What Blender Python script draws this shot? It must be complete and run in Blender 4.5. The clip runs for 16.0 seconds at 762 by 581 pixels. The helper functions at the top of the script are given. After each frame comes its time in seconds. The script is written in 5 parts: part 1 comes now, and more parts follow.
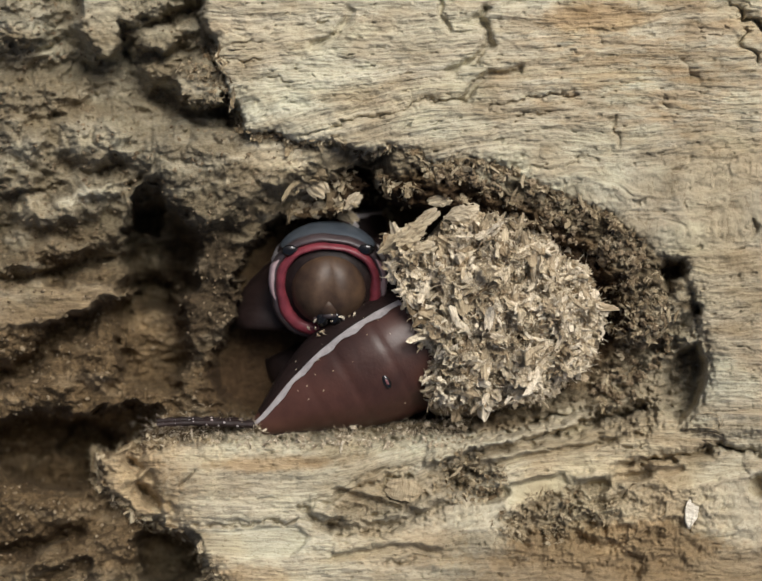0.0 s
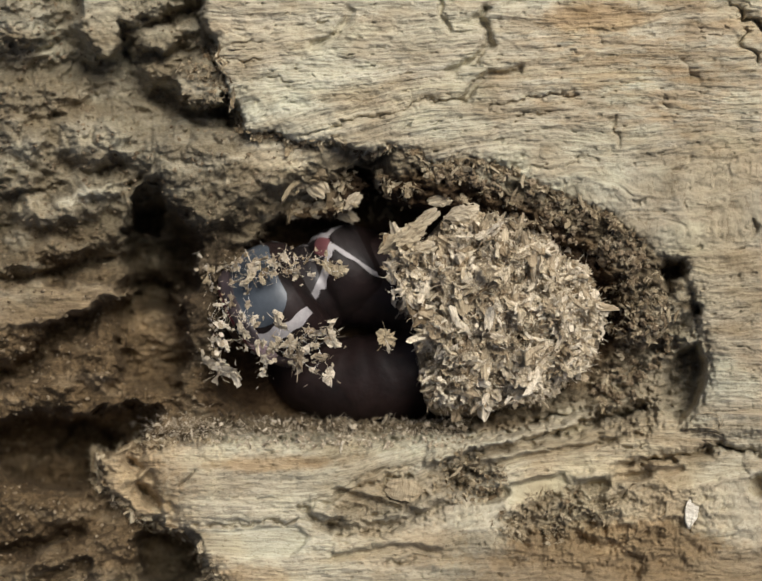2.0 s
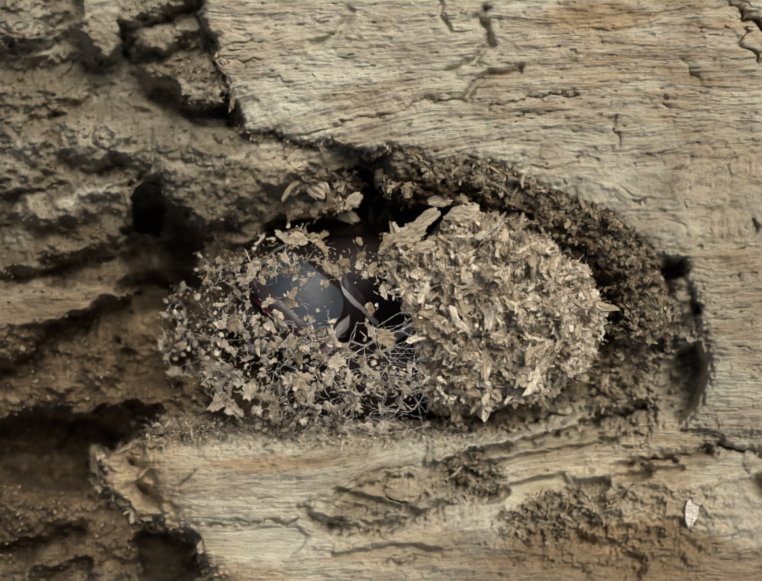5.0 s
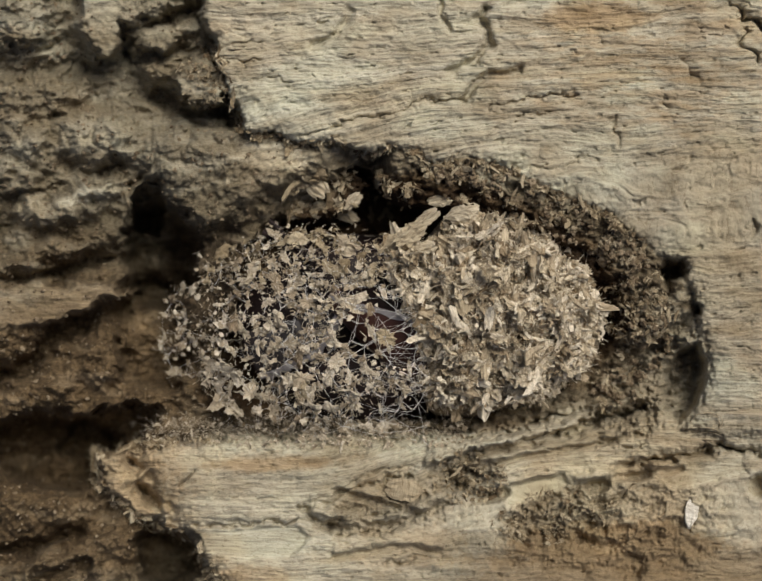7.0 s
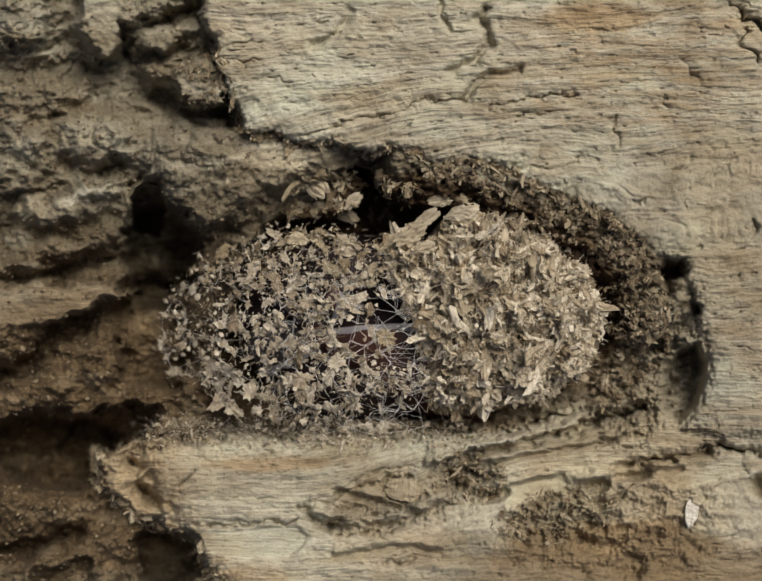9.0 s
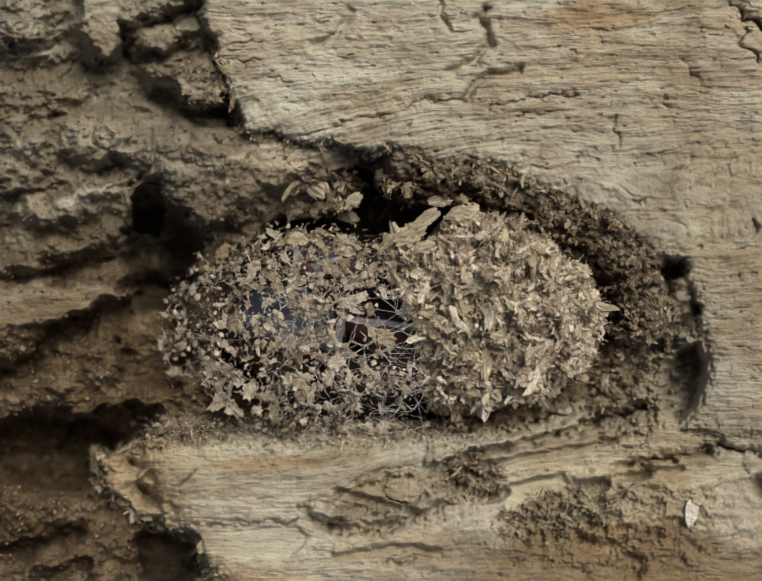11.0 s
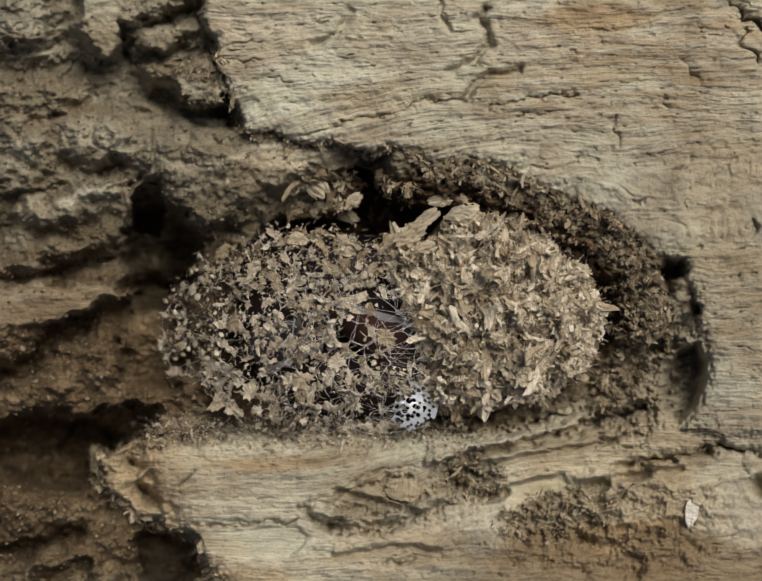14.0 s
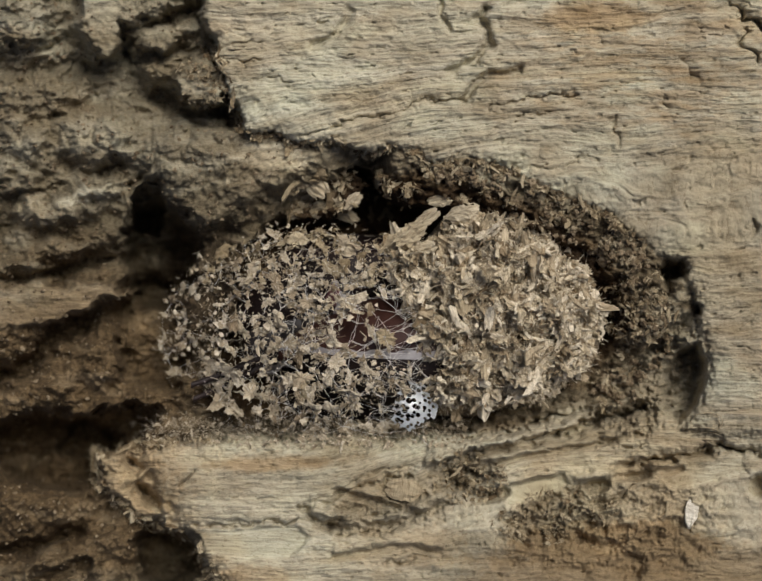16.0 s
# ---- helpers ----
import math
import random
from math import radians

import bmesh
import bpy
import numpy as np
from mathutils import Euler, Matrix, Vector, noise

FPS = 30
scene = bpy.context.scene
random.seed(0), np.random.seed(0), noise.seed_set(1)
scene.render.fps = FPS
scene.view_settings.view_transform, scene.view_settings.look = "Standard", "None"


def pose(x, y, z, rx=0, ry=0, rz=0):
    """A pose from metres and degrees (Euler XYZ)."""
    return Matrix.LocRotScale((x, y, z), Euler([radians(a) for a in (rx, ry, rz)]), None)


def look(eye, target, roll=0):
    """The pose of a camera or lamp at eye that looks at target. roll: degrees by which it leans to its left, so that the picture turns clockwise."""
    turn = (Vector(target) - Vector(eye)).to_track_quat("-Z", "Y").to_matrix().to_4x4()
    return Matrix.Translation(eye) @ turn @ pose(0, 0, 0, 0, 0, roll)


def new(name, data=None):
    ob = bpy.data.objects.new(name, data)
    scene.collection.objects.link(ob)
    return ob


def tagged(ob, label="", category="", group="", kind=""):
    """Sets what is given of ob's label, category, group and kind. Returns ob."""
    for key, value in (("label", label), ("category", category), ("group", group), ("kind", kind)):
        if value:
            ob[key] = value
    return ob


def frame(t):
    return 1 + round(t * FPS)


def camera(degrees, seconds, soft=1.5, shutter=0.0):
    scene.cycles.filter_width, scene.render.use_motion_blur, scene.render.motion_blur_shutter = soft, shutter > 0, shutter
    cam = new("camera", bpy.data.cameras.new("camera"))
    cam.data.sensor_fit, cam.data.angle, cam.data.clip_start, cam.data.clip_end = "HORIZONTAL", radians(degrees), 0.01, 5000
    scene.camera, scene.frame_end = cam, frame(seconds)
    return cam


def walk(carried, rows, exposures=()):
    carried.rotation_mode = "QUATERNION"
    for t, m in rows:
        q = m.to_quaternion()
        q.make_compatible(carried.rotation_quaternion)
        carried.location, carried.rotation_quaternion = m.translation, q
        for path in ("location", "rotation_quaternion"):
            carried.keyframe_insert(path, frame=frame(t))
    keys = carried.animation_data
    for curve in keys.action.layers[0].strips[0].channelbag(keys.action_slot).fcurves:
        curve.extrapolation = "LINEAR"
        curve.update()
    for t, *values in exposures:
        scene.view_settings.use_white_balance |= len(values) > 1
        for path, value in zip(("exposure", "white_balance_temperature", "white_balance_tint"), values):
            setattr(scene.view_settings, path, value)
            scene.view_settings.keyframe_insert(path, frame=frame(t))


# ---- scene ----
# A rotten log seen from straight above, about 65 mm of it; x to the right, y up, z towards the eye. Z = 0 is the top of the log.
EYE = 0.1007                 # height of the camera over the top of the log
SC = 0.0654 / 1568           # metres on the top of the log for one unit of the plan
MM = 0.001
cam = camera(36.0, 16.0, soft=1.6)
walk(cam, [(0, pose(0, 0, EYE)), (16, pose(0, 0, EYE))], exposures=[(0, 0.16), (6, -0.10), (16, -0.25)])
cam.data.dof.use_dof, cam.data.dof.focus_distance, cam.data.dof.aperture_fstop = True, EYE, 24.0

# ---- light: a soft bright window of sky from the upper right ----
SUN_FROM = Vector((0.34, 0.50, 0.9)).normalized()
world = bpy.data.worlds.new("sky")
scene.world = world
world.use_nodes = True
wn = world.node_tree
sky = wn.nodes.new("ShaderNodeTexSky")
sky.sky_type, sky.sun_disc = "NISHITA", False
sky.air_density, sky.dust_density = 0.7, 6.0
sky.sun_elevation = math.asin(SUN_FROM.z)
sky.sun_rotation = math.atan2(SUN_FROM.x, SUN_FROM.y)
wn.links.new(sky.outputs[0], wn.nodes["Background"].inputs[0])
wn.nodes["Background"].inputs[1].default_value = 0.075
lamp = bpy.data.lights.new("sun", "SUN")
lamp.energy, lamp.angle, lamp.color = 3.1, radians(31), (0.985, 0.97, 0.925)
sun = new("sun", lamp)
sun.matrix_world = look(SUN_FROM, (0, 0, 0))


# ---- small helpers ----
def P(px, py, z=0.0):
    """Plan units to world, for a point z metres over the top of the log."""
    k = SC * (EYE - z) / EYE
    return Vector(((px - 784) * k, (598 - py) * k, z))


def smooth(a, b, x):
    t = np.clip((x - a) / (b - a), 0, 1)
    return t * t * (3 - 2 * t)


def hash2(i, j, seed):
    n = (i.astype(np.int64) * 374761393 + j.astype(np.int64) * 668265263 + seed * 1442695041) & 0x7FFFFFFF
    n = ((n ^ (n >> 13)) * 1274126177) & 0x7FFFFFFF
    n = ((n ^ (n >> 16)) * 668265263) & 0x7FFFFFFF
    return (n ^ (n >> 15)) & 0xFFFF


def perlin(x, y, seed=0):
    x, y = np.asarray(x, float), np.asarray(y, float)
    i, j = np.floor(x), np.floor(y)
    f, g = x - i, y - j
    u, v = f * f * f * (f * (f * 6 - 15) + 10), g * g * g * (g * (g * 6 - 15) + 10)

    def corner(a, b):
        ang = hash2(i + a, j + b, seed) * (2 * math.pi / 65536)
        return np.cos(ang) * (f - a) + np.sin(ang) * (g - b)
    n0 = corner(0, 0) * (1 - u) + corner(1, 0) * u
    n1 = corner(0, 1) * (1 - u) + corner(1, 1) * u
    return (n0 * (1 - v) + n1 * v) * 1.5


def fbm(x, y, seed=0, octaves=4):
    total, amp = 0, 1.0
    for o in range(octaves):
        total = total + amp * perlin(x * 2 ** o, y * 2 ** o, seed + 17 * o)
        amp *= 0.5
    return total


def cells(x, y, seed):
    """Distance to the nearest of scattered points, one to a cell."""
    i, j = np.floor(x), np.floor(y)
    best = np.full(np.shape(x), 9.0)
    for a in (-1, 0, 1):
        for b in (-1, 0, 1):
            px = i + a + hash2(i + a, j + b, seed) / 65536
            py = j + b + hash2(i + a, j + b, seed + 7) / 65536
            best = np.minimum(best, np.hypot(x - px, y - py))
    return best


def inside(U, V, pts):
    """Signed distance to a closed outline, positive inside."""
    d = np.full(U.shape, 1e9)
    odd = np.zeros(U.shape, bool)
    for (ax, ay), (bx, by) in zip(pts, pts[1:] + pts[:1]):
        ex, ey = bx - ax, by - ay
        t = np.clip(((U - ax) * ex + (V - ay) * ey) / (ex * ex + ey * ey + 1e-9), 0, 1)
        d = np.minimum(d, np.hypot(U - ax - t * ex, V - ay - t * ey))
        odd ^= ((ay > V) != (by > V)) & (U < ex * (V - ay) / (by - ay + 1e-9) + ax)
    return np.where(odd, d, -d)


def along(U, V, pts):
    """Distance to an open line."""
    d = np.full(U.shape, 1e9)
    for (ax, ay), (bx, by) in zip(pts, pts[1:]):
        ex, ey = bx - ax, by - ay
        t = np.clip(((U - ax) * ex + (V - ay) * ey) / (ex * ex + ey * ey + 1e-9), 0, 1)
        d = np.minimum(d, np.hypot(U - ax - t * ex, V - ay - t * ey))
    return d


def oval(U, V, cx, cy, rx, ry, turn=0):
    """1 in the middle of an oval, 0 on its rim, negative outside."""
    c, s = math.cos(radians(turn)), math.sin(radians(turn))
    a, b = (U - cx) * c + (V - cy) * s, -(U - cx) * s + (V - cy) * c
    return 1 - np.hypot(a / rx, b / ry)


# ---- materials ----
class Mat:
    """A little shorthand for node materials."""

    def __init__(self, name, rough=0.8, spec=0.3):
        self.m = bpy.data.materials.new(name)
        self.m.use_nodes = True
        self.t = self.m.node_tree
        self.b = self.t.nodes["Principled BSDF"]
        self.b.inputs["Roughness"].default_value = rough
        self.b.inputs["Specular IOR Level"].default_value = spec

    def node(self, kind, **values):
        n = self.t.nodes.new(kind)
        for k, v in values.items():
            n.inputs[k].default_value = v
        return n

    def link(self, a, b):
        self.t.links.new(a, b)

    def noise(self, vector, scale, detail=4, rough=0.6):
        n = self.node("ShaderNodeTexNoise", Scale=scale, Detail=detail, Roughness=rough)
        self.link(vector, n.inputs["Vector"])
        return n.outputs[0]

    def ramp(self, fac, stops):
        n = self.t.nodes.new("ShaderNodeValToRGB")
        e = n.color_ramp.elements
        while len(e) < len(stops):
            e.new(0.5)
        for el, (pos, col) in zip(e, stops):
            el.position, el.color = pos, (*col, 1)
        self.link(fac, n.inputs[0])
        return n.outputs[0]

    def mix(self, fac, a, b, how="MIX"):
        n = self.t.nodes.new("ShaderNodeMix")
        n.data_type, n.blend_type = "RGBA", how
        for key, val in ((0, fac), (6, a), (7, b)):
            if isinstance(val, (int, float)):
                n.inputs[key].default_value = val
            elif isinstance(val, tuple):
                n.inputs[key].default_value = (*val, 1)
            else:
                self.link(val, n.inputs[key])
        return n.outputs[2]

    def math(self, how, a, b=0.0):
        n = self.t.nodes.new("ShaderNodeMath")
        n.operation = how
        for key, val in ((0, a), (1, b)):
            if isinstance(val, (int, float)):
                n.inputs[key].default_value = val
            else:
                self.link(val, n.inputs[key])
        return n.outputs[0]

    def stretch(self, vector, scale):
        n = self.t.nodes.new("ShaderNodeMapping")
        n.inputs["Scale"].default_value = scale
        self.link(vector, n.inputs["Vector"])
        return n.outputs[0]

    def color(self, out):
        self.link(out, self.b.inputs["Base Color"])

    def bump(self, height, strength, dist):
        n = self.node("ShaderNodeBump", Strength=strength, Distance=dist)
        self.link(height, n.inputs["Height"])
        self.link(n.outputs[0], self.b.inputs["Normal"])

    def coord(self):
        return self.t.nodes.new("ShaderNodeTexCoord").outputs["Object"]


def wood_material():
    """Old rotten wood: 'grain' runs along the fibres, 'kind' says pale, stained, grey and, in green and alpha, shade
    painted in the gallery.
    """
    w = Mat("rotten_wood", 0.85, 0.2)
    g = w.t.nodes.new("ShaderNodeAttribute")
    g.attribute_name = "grain"
    k = w.t.nodes.new("ShaderNodeAttribute")
    k.attribute_name = "kind"
    sep = w.t.nodes.new("ShaderNodeSeparateColor")
    w.link(k.outputs["Color"], sep.inputs[0])
    grain = g.outputs["Vector"]
    obj = w.coord()
    fibres = w.noise(w.stretch(grain, (0.1, 1, 1)), 1700, 5, 0.68)
    streaks = w.noise(w.stretch(grain, (0.09, 1, 1)), 420, 4, 0.6)
    pits = w.noise(w.stretch(grain, (0.35, 1, 1)), 1300, 5, 0.7)
    blotch = w.noise(obj, 110, 5, 0.6)
    clouds = w.noise(w.stretch(grain, (0.5, 1, 1)), 260, 4, 0.6)
    crumbs = w.noise(obj, 900, 6, 0.7)
    hair = w.noise(w.stretch(grain, (0.09, 1, 1)), 5200, 3, 0.65)
    grit = w.noise(obj, 2400, 5, 0.75)
    specks = w.noise(w.stretch(grain, (0.5, 1, 1)), 4200, 3, 0.7)
    pale = w.ramp(fibres, [(0.28, (0.285, 0.238, 0.158)), (0.45, (0.41, 0.362, 0.258)), (0.62, (0.52, 0.465, 0.35)), (0.8, (0.62, 0.57, 0.45))])
    pale = w.mix(0.55, pale, w.ramp(streaks, [(0.3, (0.35, 0.30, 0.21)), (0.5, (0.47, 0.415, 0.30)), (0.7, (0.58, 0.53, 0.41))]))
    pale = w.mix(w.math("MULTIPLY", w.ramp(pits, [(0.27, (1, 1, 1)), (0.40, (0, 0, 0))]), 0.32), pale, (0.19, 0.145, 0.09))
    pale = w.mix(1.0, pale, w.ramp(clouds, [(0.32, (0.70, 0.655, 0.59)), (0.5, (1, 1, 1)), (0.68, (1.12, 1.15, 1.13))]), "MULTIPLY")
    pale = w.mix(1.0, pale, w.ramp(w.noise(w.stretch(grain, (0.6, 1, 1)), 75, 4, 0.6), [(0.36, (0.95, 0.90, 0.82)), (0.5, (1, 1, 1)), (0.64, (1.02, 1.05, 1.05))]), "MULTIPLY")
    brown = w.ramp(crumbs, [(0.3, (0.04, 0.029, 0.017)), (0.48, (0.135, 0.105, 0.063)), (0.65, (0.225, 0.181, 0.115)), (0.82, (0.33, 0.277, 0.188))])
    brown = w.mix(0.4, brown, w.ramp(blotch, [(0.35, (0.075, 0.055, 0.032)), (0.5, (0.16, 0.128, 0.078)), (0.68, (0.25, 0.21, 0.14))]))
    brown = w.mix(1.0, brown, w.ramp(grit, [(0.32, (0.5, 0.46, 0.42)), (0.5, (1, 1, 1)), (0.68, (1.25, 1.24, 1.2))]), "MULTIPLY")
    base = w.mix(sep.outputs[0], brown, pale)
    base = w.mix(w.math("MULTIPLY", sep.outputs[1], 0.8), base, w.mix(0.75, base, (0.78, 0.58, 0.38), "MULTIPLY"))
    base = w.mix(w.math("MULTIPLY", sep.outputs[2], 0.7), base, w.mix(0.75, base, w.mix(1.0, base, (1.17, 1.27, 1.31), "MULTIPLY")))
    base = w.mix(0.6, base, w.mix(1.0, base, w.ramp(hair, [(0.3, (0.55, 0.52, 0.48)), (0.55, (1, 1, 1)), (0.75, (1.12, 1.12, 1.1))]), "MULTIPLY"))
    base = w.mix(0.6, base, w.mix(1.0, base, w.ramp(specks, [(0.32, (0.45, 0.4, 0.35)), (0.45, (1, 1, 1))]), "MULTIPLY"))
    # Alpha darkens the wood: the gallery's shade, put into the base colour.
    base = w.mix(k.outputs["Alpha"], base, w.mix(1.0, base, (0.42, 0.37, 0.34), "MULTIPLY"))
    w.color(base)
    relief = w.math("ADD", w.math("MULTIPLY", fibres, sep.outputs[0]), w.math("ADD", w.math("MULTIPLY", crumbs, 0.9), w.math("ADD", w.math("MULTIPLY", w.math("ADD", hair, specks), 0.3), w.math("MULTIPLY", grit, w.math("SUBTRACT", 1.15, sep.outputs[0])))))
    w.bump(relief, 0.9, 0.00022)
    return w.m


def flake_material(name, dark, mid, light):
    """Gnawed wood fragments, each of its own shade."""
    w = Mat(name, 0.85, 0.2)
    info = w.t.nodes.new("ShaderNodeObjectInfo")
    geo = w.t.nodes.new("ShaderNodeNewGeometry")
    r = w.math("FRACT", w.math("ADD", info.outputs["Random"], geo.outputs["Random Per Island"]))
    own = w.ramp(r, [(0.0, dark), (0.35, mid), (1.0, light)])
    fib = w.noise(w.stretch(w.coord(), (1, 0.22, 1)), 3600, 5, 0.7)
    w.color(w.mix(0.8, own, w.mix(1.0, own, w.ramp(fib, [(0.3, (0.35, 0.3, 0.24)), (0.6, (1, 1, 1))]), "MULTIPLY")))
    w.bump(w.math("ADD", fib, w.noise(w.coord(), 7000, 3)), 0.9, 0.00012)
    return w.m


def skin_material(name, low, high, rough=0.35, scale=900, bump=0.5, spec=0.5, stretch=(1, 1, 1)):
    """Caterpillar skin: mottled, finely wrinkled, slightly moist."""
    w = Mat(name, rough, spec)
    v = w.stretch(w.coord(), stretch)
    n = w.noise(v, scale, 5, 0.65)
    big = w.noise(v, scale / 5, 3, 0.5)
    c = w.mix(0.5, w.ramp(n, [(0.3, low), (0.7, high)]), w.ramp(big, [(0.35, low), (0.65, high)]))
    w.color(c)
    w.bump(n, bump, 0.00015)
    return w.m


WOOD = wood_material()
CHIP = flake_material("gnawed_wood", (0.28, 0.208, 0.124), (0.59, 0.495, 0.342), (0.82, 0.73, 0.57))
CHIP_GREY = flake_material("gnawed_wood_in_silk", (0.28, 0.215, 0.14), (0.50, 0.425, 0.305), (0.70, 0.62, 0.485))
CHIP_PALE = flake_material("pale_gnawed_wood", (0.40, 0.325, 0.21), (0.47, 0.39, 0.26), (0.56, 0.48, 0.345))
CHIP_WHITE = flake_material("bright_wood", (0.62, 0.57, 0.46), (0.66, 0.61, 0.5), (0.70, 0.65, 0.55))
CHIP_BROWN = flake_material("frayed_wood", (0.17, 0.12, 0.068), (0.34, 0.27, 0.165), (0.52, 0.44, 0.30))
SPLINTER = flake_material("dark_wood_splinters", (0.11, 0.078, 0.046), (0.22, 0.165, 0.102), (0.37, 0.295, 0.195))
SKIN_DARK = skin_material("dark_purple_brown_skin", (0.006, 0.0038, 0.0035), (0.024, 0.0135, 0.012), 0.55, 800, 0.8, 0.25)
SKIN_SADDLE = skin_material("red_brown_skin", (0.024, 0.010, 0.0075), (0.088, 0.036, 0.026), 0.42, 330, 0.7, 0.4)
SKIN_WRINKLED = skin_material("wrinkled_black_skin", (0.008, 0.0065, 0.0065), (0.04, 0.031, 0.03), 0.45, 1100, 0.9, 0.5, (0.5, 1.4, 1))
SKIN_SLATE = skin_material("slate_blue_skin", (0.034, 0.042, 0.052), (0.088, 0.104, 0.122), 0.42, 700, 0.3)
SKIN_RIM = skin_material("grey_pink_rim_skin", (0.02, 0.015, 0.016), (0.085, 0.062, 0.064), 0.4, 500)
SKIN_PALE = skin_material("pale_grey_skin", (0.26, 0.22, 0.22), (0.52, 0.47, 0.46), 0.4, 1500)
SKIN_WHITE = skin_material("white_stripe_skin", (0.22, 0.205, 0.205), (0.46, 0.43, 0.425), 0.4, 1800)
SKIN_BLUSH = skin_material("pinkish_white_skin", (0.22, 0.12, 0.13), (0.50, 0.40, 0.40), 0.4, 900)
SKIN_RED = skin_material("pink_red_skin", (0.075, 0.011, 0.016), (0.235, 0.042, 0.055), 0.4, 1200)
SKIN_PINK = skin_material("dull_pink_skin", (0.12, 0.04, 0.044), (0.27, 0.115, 0.118), 0.4, 1200)
SKIN_HEAD = skin_material("brown_head_capsule", (0.02, 0.010, 0.007), (0.105, 0.062, 0.035), 0.5, 1000, 0.4, 0.4)
SKIN_BLACK = skin_material("glossy_black", (0.004, 0.004, 0.004), (0.01, 0.009, 0.009), 0.15, 900, 0.2, 0.6)
SILK = Mat("silk", 0.35, 0.5)
SILK.b.inputs["Base Color"].default_value = (0.80, 0.765, 0.70, 1)
SILK = SILK.m


def part(name, bm, material, parent=None, label="", kind=""):
    """A bmesh as one mesh object under a thing or a part."""
    me = bpy.data.meshes.new(name)
    bm.to_mesh(me)
    bm.free()
    me.materials.append(material)
    ob = new(name, me)
    ob.parent = parent
    return tagged(ob, label=label, kind=kind)


def mesh_object(name, verts, faces, material, parent=None, flat=False):
    me = bpy.data.meshes.new(name)
    me.from_pydata([tuple(v) for v in verts], [], faces)
    me.materials.append(material)
    if not flat:
        me.polygons.foreach_set("use_smooth", [True] * len(me.polygons))
    me.update()
    ob = new(name, me)
    ob.parent = parent
    return ob


# ---- the log ----
UPPER = [(430, -9000), (415, 0), (408, 30), (438, 95), (448, 150), (468, 195), (490, 235), (495, 272), (525, 283), (560, 275), (600, 300), (645, 296),
         (690, 292), (735, 318), (770, 320), (805, 306), (865, 322), (885, 362), (910, 345), (960, 330), (1045, 348), (1100, 388), (1160, 412), (1255, 446),
         (1290, 490), (1325, 505), (1350, 530), (1402, 538), (1412, 575), (1424, 615), (1436, 640), (1442, 690), (1458, 750), (1445, 830), (1400, 885),
         (1490, 905), (9000, 905), (9000, -9000)]
LOWER = [(190, 930), (260, 922), (330, 905), (500, 893), (650, 892), (800, 892), (900, 888), (1000, 876), (1100, 862), (1200, 815), (1240, 770), (1310, 740), (1350, 690),
         (1420, 640), (1480, 630), (9000, 640), (9000, 9000), (440, 9000), (450, 1196), (400, 1150), (396, 1112), (330, 1090), (262, 1060), (196, 1000)]
CAVITY = [(472, 640), (470, 560), (500, 490), (560, 440), (640, 380), (720, 325), (870, 330), (960, 345), (1080, 395), (1180, 440), (1262, 495), (1322, 600), (1318, 690),
          (1240, 795), (1000, 868), (850, 886), (600, 884), (470, 878), (390, 845), (385, 760), (430, 700)]


